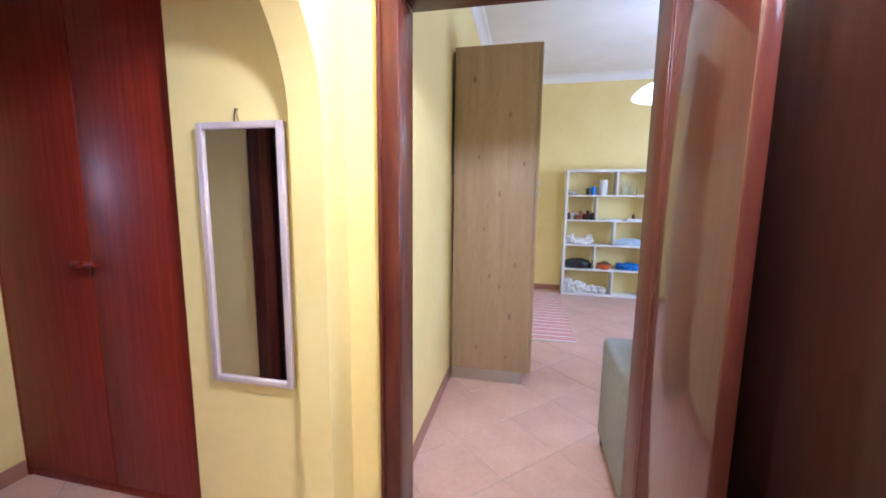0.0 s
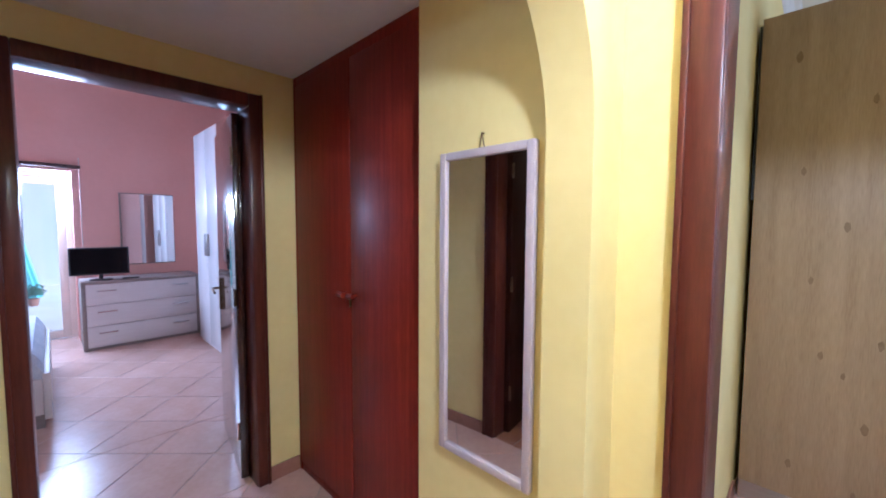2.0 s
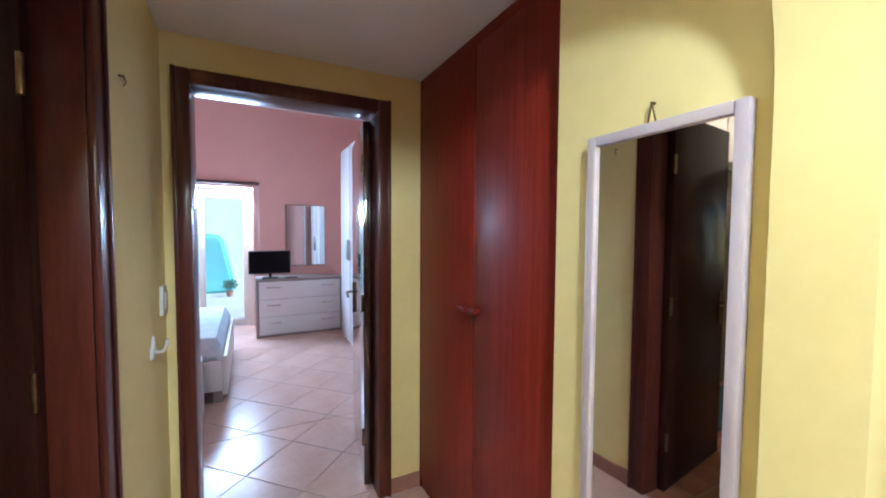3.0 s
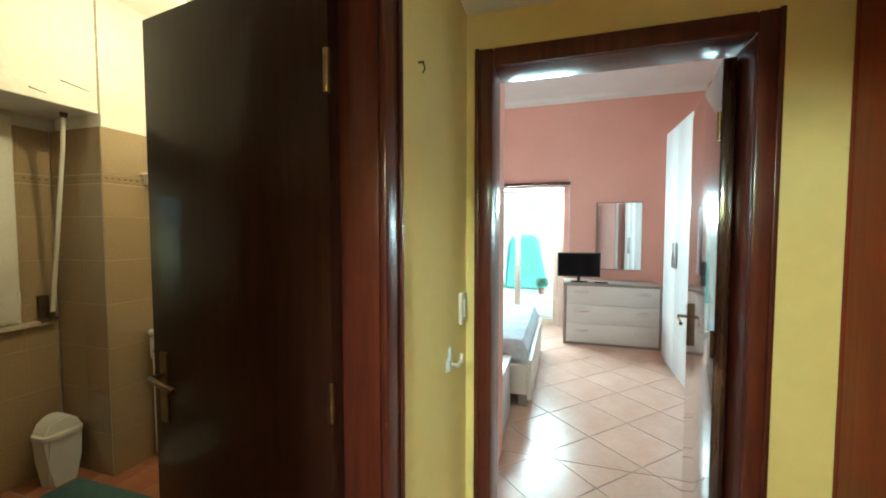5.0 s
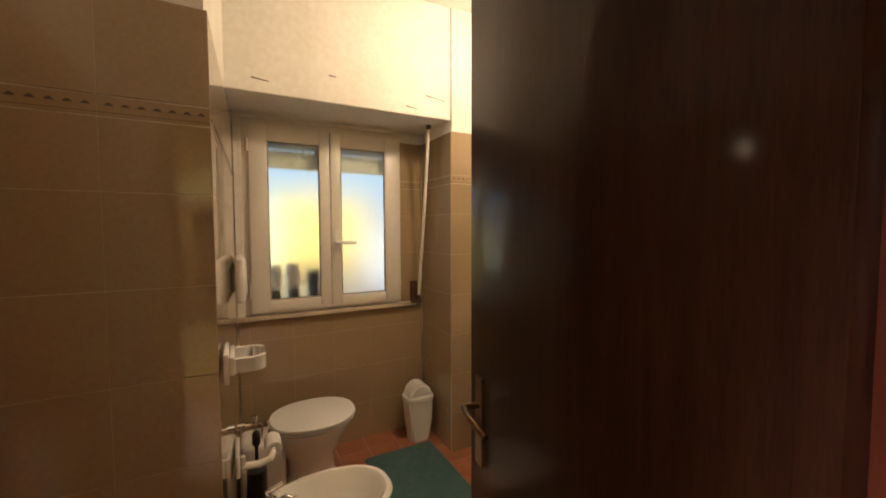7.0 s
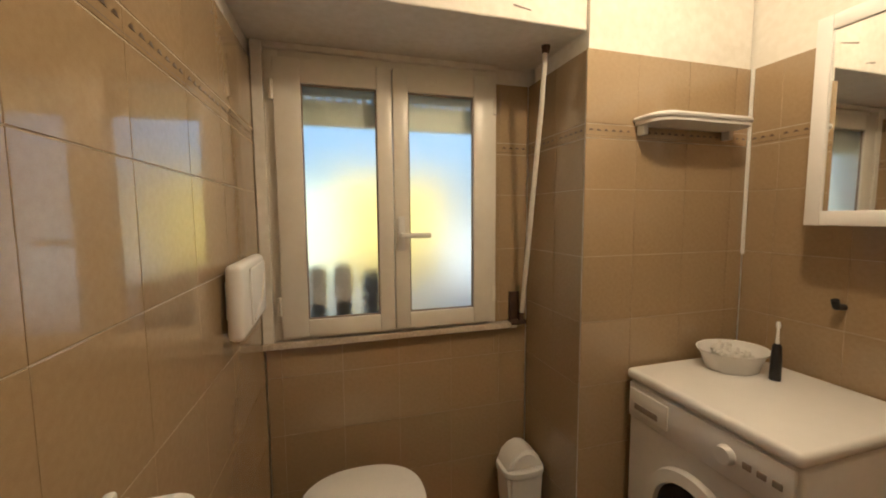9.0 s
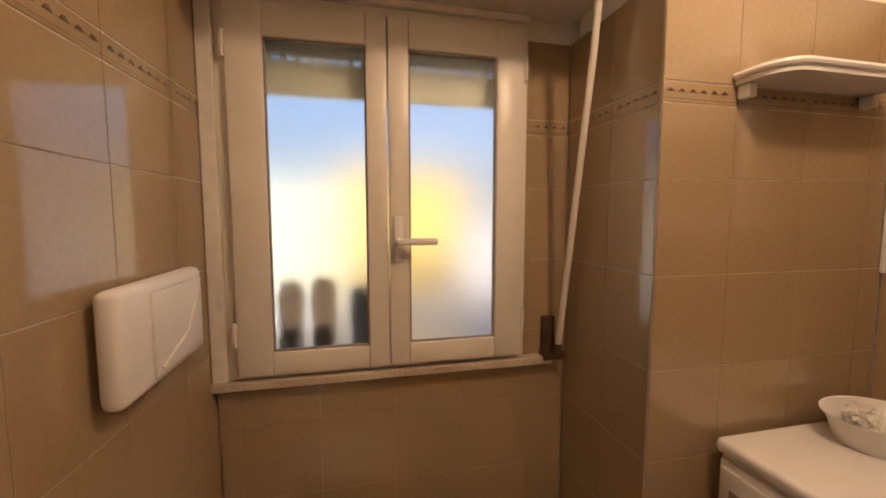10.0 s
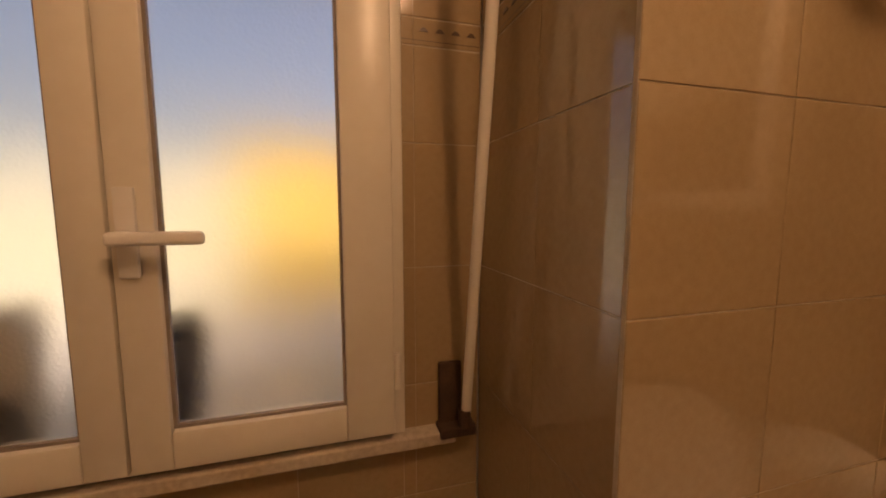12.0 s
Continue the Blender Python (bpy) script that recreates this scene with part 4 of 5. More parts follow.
# ---- bathroom ----
w3 = thing("window_3", (-1.69, -2.83, 0.95), "white two-leaf bathroom window with frosted glass, closed", "window", kind="structure")
for a in ((-2.19, 0.945, -2.135, 2.13), (-1.245, 0.945, -1.19, 2.13), (-2.135, 2.075, -1.245, 2.13), (-2.135, 0.945, -1.245, 0.99)):
    part("window_frame", boxm(0, a[0], -2.868, a[1], a[2], -2.822, a[3], bev=0.003), M_PVC, w3)
for x0, x1, g0, g1 in ((-1.695, -1.225, -1.63, -1.328), (-2.165, -1.699, -2.068, -1.765)):
    ss = None
    for a in ((x0, 0.962, g0, 2.095), (g1, 0.962, x1, 2.095), (g0, 0.962, g1, 1.034), (g0, 2.0, g1, 2.095)):
        ss = part("sash", boxm(0, a[0], -2.838, a[1], a[2], -2.794, a[3], bev=0.005), M_PVC, w3)
    g = part("pane", boxm(0, g0 - 0.004, -2.822, 1.021, g1 + 0.004, -2.816, 2.004), M_FROST, w3, "frosted glass pane")
    g.visible_shadow = False
    for a in ((g0, 1.034, g0 + 0.006, 2.0), (g1 - 0.006, 1.034, g1, 2.0), (g0 + 0.006, 1.034, g1 - 0.006, 1.040), (g0 + 0.006, 1.994, g1 - 0.006, 2.0)):
        part("gasket", boxm(0, a[0], -2.8155, a[1], a[2], -2.806, a[3]), M_GREYEDGE, w3, "dark rubber gasket")
    xh = x1 + 0.006 if x1 > -1.5 else x0 - 0.006
    for z in (1.06, 1.93):
        b = bmesh.new()
        rod(b, (xh, -2.797, z), (xh, -2.797, z + 0.075), 0.008, seg=10)
        part("hinge", b, M_PVC, w3)
b = bmesh.new()
box(b, -1.742, -2.7935, 1.315, -1.712, -2.782, 1.465, 0.004)
hd = part("handle_plate", b, M_PLASTIC, w3)
b = bmesh.new()
rod(b, (-1.727, -2.783, 1.385), (-1.727, -2.745, 1.385), 0.010)
box(b, -1.850, -2.757, 1.372, -1.715, -2.738, 1.394, 0.007, 3)
part("handle", b, M_PLASTIC, hd, "white window handle")
structure("trim", boxm(0, -1.1895, -2.849, 0.944, -1.147, -2.803, 2.154, bev=0.003), M_BATHWALL, "white plastered jamb beside the window frame", "jamb")
structure("trim", boxm(0, -2.19, -2.849, 2.1305, -1.190, -2.806, 2.154, bev=0.003), M_BATHWALL, "white plastered band above the window frame", "plaster band")
structure("window_sill", boxm(0, -2.30, -2.849, 0.915, -1.14, -2.800, 0.943, bev=0.004), M_MARBLE, "worn pale marble window sill", "sill")

rs = thing("roller_shutter", (-1.69, -2.93, 1.85), "sage green roller shutter, mostly raised", "shutter")
for k in range(6):
    z = 1.852 + k * 0.047
    b = bmesh.new()
    if k == 2:
        box(b, -2.185, -2.886, z, -1.195, -2.874, z + 0.016)
        box(b, -2.185, -2.886, z + 0.027, -1.195, -2.874, z + 0.0445)
        for n in range(24):
            box(b, -2.185 + 0.0421 * n, -2.886, z + 0.016, -2.185 + 0.0421 * n + 0.021, -2.874, z + 0.027)
    else:
        box(b, -2.185, -2.886, z, -1.195, -2.874, z + 0.0465, 0.003)
    part("slat", b, M_SHUTTER, rs)
os_ = structure("outer_sill", boxm(0, -2.40, -3.32, 0.93, -1.10, -2.87, 0.955), M_MARBLE, "outer window sill of pale stone", "sill")

def upright_shoe(x, yy, top, m, k, label):
    """A low canvas shoe standing on its heel with the sole to the light: upper, sole and dark collar."""
    sh_ = thing("shoe", (x, yy, 0.9555), label, "shoe", "shoes on the window sill")
    h = top - 0.9555

    def outline(grow, y0, y1, lo, hi):
        b = bmesh.new()
        rings = []
        for d in (0.0, 0.3, 0.7, 1.0):
            ring = []
            for j in range(28):
                a = 2 * math.pi * j / 28
                u = 0.5 - 0.5 * math.cos(a)
                half = (0.030 + 0.013 * u ** 1.5) * k * abs(math.sin(a)) ** 0.62 * (1 - 0.10 * math.sin(math.pi * u) ** 4)
                w = half * grow * (0.9 if d in (0.0, 1.0) else 1.0)
                ring.append(b.verts.new((x + math.copysign(w, math.sin(a)), y0 + (y1 - y0) * d, 0.9556 + h * (lo + (hi - lo) * u))))
            rings.append(ring)
        for p, q in zip(rings, rings[1:]):
            for j in range(28):
                b.faces.new((p[j], p[(j + 1) % 28], q[(j + 1) % 28], q[j]))
        b.faces.new(rings[0][::-1])
        b.faces.new(rings[-1])
        bmesh.ops.remove_doubles(b, verts=b.verts, dist=0.0004)
        return b
    part("sole", outline(1.0, yy - 0.030, yy - 0.012, 0.0, 1.0), M_SOLE if m is M_SHOE else M_SHOE2, sh_, "rubber sole")
    part("upper", outline(0.96, yy - 0.0118, yy + 0.030, 0.01, 0.985), m, sh_)
    part("collar", outline(0.80, yy + 0.0302, yy + 0.046, 0.02, 0.44), M_BLACK, sh_, "dark padded shoe opening")


M_SOLE = mat("worn_grey_rubber", (0.36, 0.34, 0.30), (0.26, 0.24, 0.21), 0.8, scale=20)
upright_shoe(-1.362, -2.93, 1.245, M_SHOE, 1.3, "grey canvas shoe standing upright behind the frosted glass")
upright_shoe(-1.473, -2.925, 1.255, M_SHOE, 1.3, "grey canvas shoe standing upright behind the frosted glass")
for x in (-1.605, -1.735):
    upright_shoe(x, -2.95, 1.215, M_SHOE2, 1.3, "navy canvas shoe standing upright behind the frosted glass")

pl = thing("shutter_crank_rod", (-2.33, -2.80, 0.94), "white crank rod of the shutter with a rusty bracket", "crank rod")
b = bmesh.new()
tube(b, [(-2.322, -2.800, 0.985), (-2.300, -2.60, 1.95), (-2.292, -2.565, 2.135)], 0.011, 12)
part("rod", b, M_PVC, pl)
b = bmesh.new()
rod(b, (-2.292, -2.565, 2.125), (-2.292, -2.563, 2.154), 0.014, 0.018)
part("socket", b, M_RUST, pl)
b = bmesh.new()
box(b, -2.318, -2.8375, 0.945, -2.268, -2.822, 1.09, 0.002)
box(b, -2.345, -2.8375, 0.930, -2.262, -2.792, 0.953, 0.004)
rod(b, (-2.318, -2.80, 0.95), (-2.318, -2.80, 0.99), 0.014)
part("bracket", b, M_RUST, pl, "rusty brown wall bracket")

# toilet
to = thing("toilet", (-1.45, -2.48, 0), "floor-standing toilet with its white lid closed", "toilet")
b = bmesh.new()
lathe(b, [(0.13, 0.0), (0.125, 0.03), (0.10, 0.12), (0.105, 0.20), (0.15, 0.29), (0.185, 0.36), (0.19, 0.385), (0.0, 0.385)], (-1.50, -2.48, 0.001), 36, 1.22, 0.98)
box(b, -1.36, -2.58, 0.001, -1.14, -2.38, 0.37, 0.03, 3)
part("bowl", b, M_CERAMIC, to)


def oval(bm, cx, cy, ax, ay, z0, z1, edge, seg=48, sq=2.3):
    """A lid-like slab with a rounded rim and a super-oval outline."""
    prof = [(1 - edge * 1.2, z0), (1 - edge * 0.3, z0 + (z1 - z0) * 0.15), (1, z0 + (z1 - z0) * 0.45), (1 - edge * 0.3, z1 - (z1 - z0) * 0.12), (1 - edge * 1.5, z1), (0.02, z1 + 0.004)]
    rings = []
    for r, z in prof:
        ring = []
        for i in range(seg):
            a = 2 * math.pi * i / seg
            c, s = math.cos(a), math.sin(a)
            ring.append(bm.verts.new((cx + ax * r * math.copysign(abs(c) ** (2 / sq), c), cy + ay * r * math.copysign(abs(s) ** (2 / sq), s), z)))
        rings.append(ring)
    for p, q in zip(rings, rings[1:]):
        for i in range(seg):
            bm.faces.new((p[i], p[(i + 1) % seg], q[(i + 1) % seg], q[i]))
    bm.faces.new(rings[0][::-1])
    bm.faces.new(rings[-1])


b = bmesh.new()
oval(b, -1.515, -2.48, 0.226, 0.188, 0.388, 0.406, 0.05)
part("seat", b, M_PLASTIC, to)
b = bmesh.new()
oval(b, -1.515, -2.48, 0.232, 0.196, 0.408, 0.43, 0.05)
part("lid", b, M_PLASTIC, to, "closed white toilet lid")
for y in (-2.55, -2.41):
    b = bmesh.new()
    rod(b, (-1.285, y - 0.02, 0.405), (-1.285, y + 0.02, 0.405), 0.012)
    part("hinge", b, M_CHROME, to)

bi = thing("bidet", (-1.45, -1.785, 0), "white ceramic bidet with a chrome mixer tap", "bidet")
b = bmesh.new()
cx, cy = -1.46, -1.785
seg = 44
rings = []
for r, z in ((0.50, 0.0), (0.46, 0.05), (0.42, 0.15), (0.55, 0.24), (0.86, 0.33), (0.98, 0.37), (1.0, 0.385), (0.97, 0.395), (0.90, 0.395), (0.84, 0.38), (0.74, 0.31), (0.5, 0.265), (0.1, 0.258)):
    rings.append([b.verts.new((cx + 0.258 * r * math.copysign(abs(math.cos(a)) ** 0.88, math.cos(a)) - (0.0 if r > 0.4 else 0.02), cy + 0.182 * r * math.copysign(abs(math.sin(a)) ** 0.88, math.sin(a)), z + 0.001)) for a in [2 * math.pi * i / seg for i in range(seg)]])
for p, q in zip(rings, rings[1:]):
    for i in range(seg):
        b.faces.new((p[i], p[(i + 1) % seg], q[(i + 1) % seg], q[i]))
b.faces.new(rings[0][::-1])
b.faces.new(rings[-1])
part("basin", b, M_CERAMIC, bi)
b = bmesh.new()
box(b, -1.30, -1.90, 0.001, -1.118, -1.67, 0.392, 0.03, 3)
part("back_block", b, M_CERAMIC, bi)
b = bmesh.new()
lathe(b, [(0.024, 0), (0.022, 0.05), (0.025, 0.06), (0.012, 0.075)], (-1.245, -1.785, 0.392), 20)
tube(b, [(-1.25, -1.785, 0.425), (-1.30, -1.785, 0.445), (-1.335, -1.785, 0.425)], 0.011)
tp = part("tap", b, M_CHROME, bi, "chrome mixer tap")
b = bmesh.new()
tube(b, [(-1.245, -1.785, 0.468), (-1.235, -1.785, 0.485), (-1.29, -1.785, 0.505)], 0.008)
part("tap_lever", b, M_CHROME, tp)

# white fittings on the tiled wall
def ring_band(bm, x0, x1, y0, y1, z0, z1, r, t, n=8):
    """A U-shaped band standing off a wall at x1: rounded outer corners towards x0, wall thickness t."""
    def outline(i):
        a0, b0, b1, q = x0 + i, y0 + i, y1 - i, max(0.004, r - i)
        o = [(x1, b0)]
        o += [(a0 + q - q * math.sin(math.pi / 2 * k / n), b0 + q - q * math.cos(math.pi / 2 * k / n)) for k in range(n + 1)]
        o += [(a0 + q - q * math.cos(math.pi / 2 * k / n), b1 - q + q * math.sin(math.pi / 2 * k / n)) for k in range(n + 1)]
        return o + [(x1, b1)]
    ou, inn = outline(0), outline(t)
    for (p, q), (u, v) in zip(zip(ou, ou[1:]), zip(inn, inn[1:])):
        prism(bm, [p, q, v, u], "z", z0, z1)
    bmesh.ops.remove_doubles(bm, verts=bm.verts, dist=0.0003)
    bm.faces.ensure_lookup_table()
    seen = {}
    for f in bm.faces:
        seen.setdefault(tuple(round(c, 4) for c in f.calc_center_median()), []).append(f)
    bmesh.ops.delete(bm, geom=[f for fs in seen.values() if len(fs) > 1 for f in fs], context="FACES_ONLY")


sd = thing("soap_dish", (-1.15, -1.66, 1.0), "white ceramic wall soap dish with an open frame", "soap dish")
b = bmesh.new()
box(b, -1.166, -1.745, 0.985, -1.150, -1.585, 1.082, 0.006)
box(b, -1.182, -1.742, 1.012, -1.1665, -1.588, 1.070, 0.004)
part("back_plate", b, M_CERAMIC, sd)
b = bmesh.new()
ring_band(b, -1.272, -1.1825, -1.742, -1.588, 1.018, 1.062, 0.038, 0.017)
part("rim", b, M_CERAMIC, sd)

fp = thing("flush_plate", (-1.16, -2.43, 1.15), "white plastic wall cistern flush plate", "flush plate")
b = bmesh.new()
box(b, -1.188, -2.655, 1.115, -1.1445, -2.285, 1.335, 0.018, 4)
box(b, -1.1443, -2.60, 1.17, -1.132, -2.34, 1.28)
part("plate", b, M_PLASTIC, fp)
b = bmesh.new()
box(b, -1.1945, -2.63, 1.135, -1.187, -2.39, 1.312, 0.006, 3)
part("button", b, M_PLASTIC, fp)
b = bmesh.new()
tube(b, [(-1.1955, -2.605, 1.27), (-1.197, -2.53, 1.19), (-1.1955, -2.41, 1.15)], 0.0035, 6)
part("groove_rim", b, M_PVC, fp)

ph = thing("toilet_paper_holder", (-1.15, -2.12, 0.41), "white ceramic toilet roll holder with a nearly finished roll", "toilet paper holder")
b = bmesh.new()
box(b, -1.168, -2.235, 0.41, -1.150, -2.045, 0.505, 0.006)
box(b, -1.19, -2.075, 0.425, -1.1685, -2.048, 0.50, 0.006)
part("back_plate", b, M_CERAMIC, ph)
b = bmesh.new()
tube(b, [(-1.18, -2.062, 0.452), (-1.24, -2.06, 0.447), (-1.285, -2.068, 0.452), (-1.302, -2.095, 0.470)], 0.016, 12)
part("arm", b, M_CERAMIC, ph)
b = bmesh.new()
rod(b, (-1.302, -2.09, 0.474), (-1.302, -2.215, 0.482), 0.011, seg=12)
part("spindle", b, M_CERAMIC, ph)
b = bmesh.new()
lathe(b, [(0.021, 0.0), (0.036, 0.0), (0.036, 0.105), (0.021, 0.105), (0.021, 0.0)], (0, 0, 0), 28)
bmesh.ops.transform(b, verts=b.verts, matrix=pose(-1.302, -2.102, 0.470, 90, 0, 0))
rl2 = part("roll", b, M_PAPER, ph, "nearly used-up white paper roll")
b = bmesh.new()
prism(b, [(-1.3385, 0.475), (-1.340, 0.475), (-1.345, 0.385), (-1.3435, 0.385)], "y", -2.205, -2.104)
part("loose_sheet", b, M_PAPER, rl2)
br = thing("toilet_brush", (-1.215, -2.275, 0), "dark toilet brush in its holder by the wall", "toilet brush")
b = bmesh.new()
lathe(b, [(0.05, 0), (0.052, 0.01), (0.045, 0.30), (0.02, 0.31)], (-1.215, -2.275, 0.001), 20)
part("holder", b, M_BLACK, br)
b = bmesh.new()
rod(b, (-1.215, -2.275, 0.31), (-1.215, -2.275, 0.42), 0.008)
lathe(b, [(0.012, 0), (0.018, 0.012), (0.018, 0.06), (0.01, 0.075)], (-1.215, -2.275, 0.42), 16)
part("stick", b, M_BLACK, br)
wv = thing("water_valve", (-1.15, -2.34, 0.52), "chrome stop valve with a supply pipe to the toilet", "valve")
b = bmesh.new()
rod(b, (-1.150, -2.335, 0.50), (-1.185, -2.335, 0.50), 0.022, 0.018)
rod(b, (-1.185, -2.335, 0.50), (-1.235, -2.335, 0.50), 0.010)
part("valve_body", b, M_CHROME, wv)
b = bmesh.new()
rod(b, (-1.222, -2.335, 0.512), (-1.222, -2.335, 0.545), 0.015, 0.018)
part("knob", b, M_CHROME, wv)
b = bmesh.new()
tube(b, [(-1.235, -2.335, 0.50), (-1.255, -2.36, 0.495), (-1.262, -2.40, 0.46), (-1.26, -2.42, 0.38)], 0.006, 10)
part("supply_pipe", b, M_CHROME, wv)

# the tiled wall runs a little askew: its fittings follow it
sd.location.x += 0.036
ph.location.x += 0.022
wv.location.x += 0.015
bn = thing("pedal_bin", (-2.245, -2.66, 0), "white plastic swing-lid waste bin in the corner", "bin")
b = bmesh.new()
cx, cy = -2.245, -2.66
lo = [(-0.078, -0.062), (0.078, -0.062), (0.078, 0.062), (-0.078, 0.062)]
prof = [(0.86, 0.0), (1.0, 0.14), (1.16, 0.28)]
rings = [[b.verts.new((cx + x * k, cy + y * k, z + 0.001)) for x, y in lo] for k, z in prof]
for p, q in zip(rings, rings[1:]):
    for i in range(4):
        b.faces.new((p[i], p[(i + 1) % 4], q[(i + 1) % 4], q[i]))
b.faces.new(rings[0][::-1])
b.faces.new(rings[-1])
bmesh.ops.bevel(b, geom=[e for e in b.edges if abs(e.verts[0].co.z - e.verts[1].co.z) > 0.05], offset=0.02, segments=4, affect="EDGES")
part("body", b, M_PLASTIC, bn)
b = bmesh.new()
oval(b, cx, cy, 0.104, 0.084, 0.282, 0.318, 0.05, 40, 3.2)
part("collar", b, M_PLASTIC, bn)
b = bmesh.new()
pr = [(-0.076, 0.316), (-0.06, 0.365), (-0.03, 0.395), (0.0, 0.405), (0.03, 0.395), (0.06, 0.365), (0.076, 0.316)]
prism(b, [(cx + u * 1.16, z) for u, z in pr], "y", cy - 0.066, cy + 0.066)
bmesh.ops.bevel(b, geom=[e for e in b.edges if abs(e.verts[0].co.y - e.verts[1].co.y) < 1e-4], offset=0.012, segments=3, affect="EDGES")
part("swing_lid", b, M_PLASTIC, bn)

b = bmesh.new()
box(b, -2.285, -2.555, 0.006, -1.83, -1.20, 0.026, 0.009, 3)
single("bath_mat", b, M_TEAL, (-2.06, -1.9, 0.006), "teal tufted bath mat on red clay tiles", "bath mat")

wm = thing("washing_machine", (-2.87, -2.06, 0), "white front-loading washing machine against the wall", "washing machine")
part("body", boxm(0, -3.16, -2.36, 0.02, -2.585, -1.76, 0.805, bev=0.012, seg=3), M_PLASTIC, wm)
part("worktop", boxm(0, -3.17, -2.366, 0.807, -2.565, -1.754, 0.852, bev=0.018, seg=4), M_LACQ, wm)
part("control_panel", boxm(0, -2.5845, -2.35, 0.66, -2.570, -1.77, 0.80, bev=0.006), M_LACQ, wm)
part("detergent_drawer", boxm(0, -2.5695, -2.34, 0.69, -2.562, -2.16, 0.78, bev=0.003), M_PLASTIC, wm)
part("drawer_grip", boxm(0, -2.5618, -2.31, 0.705, -2.5595, -2.20, 0.728, bev=0.001), M_GREYEDGE, wm)
b = bmesh.new()
rod(b, (-2.57, -1.95, 0.735), (-2.548, -1.95, 0.735), 0.03, 0.026, 24)
part("dial", b, M_PLASTIC, wm)
for k in range(3):
    part("button", boxm(0, -2.5695, -1.90 + 0.04 * k, 0.725, -2.564, -1.875 + 0.04 * k, 0.745, bev=0.002), M_GREYEDGE, wm)
b = bmesh.new()
lathe(b, [(0.185, 0), (0.18, 0.025), (0.14, 0.03), (0.135, 0.012)], (0, 0, 0), 40)
bmesh.ops.transform(b, verts=b.verts, matrix=pose(-2.584, -2.06, 0.40, 0, 90, 0))
dr_ = part("door_ring", b, M_PLASTIC, wm)
b = bmesh.new()
lathe(b, [(0.136, 0.012), (0.11, 0.03), (0.05, 0.045), (0.0, 0.048)], (0, 0, 0), 40)
bmesh.ops.transform(b, verts=b.verts, matrix=pose(-2.584, -2.06, 0.40, 0, 90, 0))
part("door_glass", b, M_SCREEN, dr_, "dark round porthole glass")
for x in (-3.1, -2.64):
    for y in (-2.3, -1.82):
        b = bmesh.new()
        rod(b, (x, y, 0.003), (x, y, 0.022), 0.022)
        part("foot", b, M_BLACK, wm)
bs = thing("white_bowl", (-2.96, -2.235, 0.852), "white oval plastic bowl of toiletries on the washer", "bowl")
b = bmesh.new()
lathe(b, [(0.0, 0.001), (0.095, 0.001), (0.112, 0.05), (0.125, 0.078), (0.131, 0.08), (0.129, 0.074), (0.105, 0.05), (0.088, 0.012), (0, 0.012)], (-2.96, -2.235, 0.852), 36, 1.05, 0.86)
part("shell", b, M_PLASTIC, bs)
for k, (dx, dy, w) in enumerate(((-0.04, 0.0, 0.09), (0.03, 0.02, 0.07), (0.0, -0.04, 0.08))):
    b = bmesh.new()
    lump(b, (-2.96 + dx, -2.235 + dy, 0.87 + 0.01 * k), (w, w * 0.8, 0.055), 20 + k, 0.5, 4)
    single("toiletry", b, M_BAG, (-2.96 + dx, -2.235 + dy, 0.87), "small white toiletry in the bowl", "toiletry", "toiletries")
tb = thing("electric_toothbrush", (-2.995, -2.10, 0.852), "black electric toothbrush with a white head, standing", "toothbrush")
b = bmesh.new()
lathe(b, [(0.0175, 0), (0.018, 0.004), (0.0175, 0.08), (0.014, 0.13), (0.008, 0.138)], (-2.995, -2.10, 0.8525), 18)
part("grip", b, M_BLACK, tb)
b = bmesh.new()
rod(b, (-2.995, -2.10, 0.99), (-2.995, -2.10, 1.05), 0.0065, 0.0045, 12)
lathe(b, [(0.007, 0), (0.0085, 0.012), (0.006, 0.024)], (-2.995, -2.10, 1.048), 12)
part("brush_head", b, M_PLASTIC, tb)

rc = thing("wall_rack", (-2.82, -2.32, 1.83), "white plastic bathroom shelf with rounded ends", "shelf")
b = bmesh.new()
def rack_outline(x0, x1, y0, y1, r, n=8):
    o = [(x0, y0), (x1, y0)]
    o += [(x1 - r + r * math.cos(math.pi / 2 * i / n), y1 - r + r * math.sin(math.pi / 2 * i / n)) for i in range(n + 1)]
    o += [(x0 + r - r * math.sin(math.pi / 2 * i / n), y1 - r + r * math.cos(math.pi / 2 * i / n)) for i in range(n + 1)]
    return o
prism(b, rack_outline(-3.06, -2.585, -2.385, -2.255, 0.07), "z", 1.812, 1.826)
part("tray", b, M_PLASTIC, rc)
b = bmesh.new()
o = [(p[0], p[1], 1.834) for p in rack_outline(-3.06, -2.585, -2.385, -2.255, 0.07)]
tube(b, o[1:] + o[:1], 0.010, 8)
part("rim", b, M_PLASTIC, rc)
for x in (-3.04, -2.605):
    part("bracket", boxm(0, x - 0.012, -2.385, 1.775, x + 0.012, -2.35, 1.811, bev=0.004), M_PLASTIC, rc)

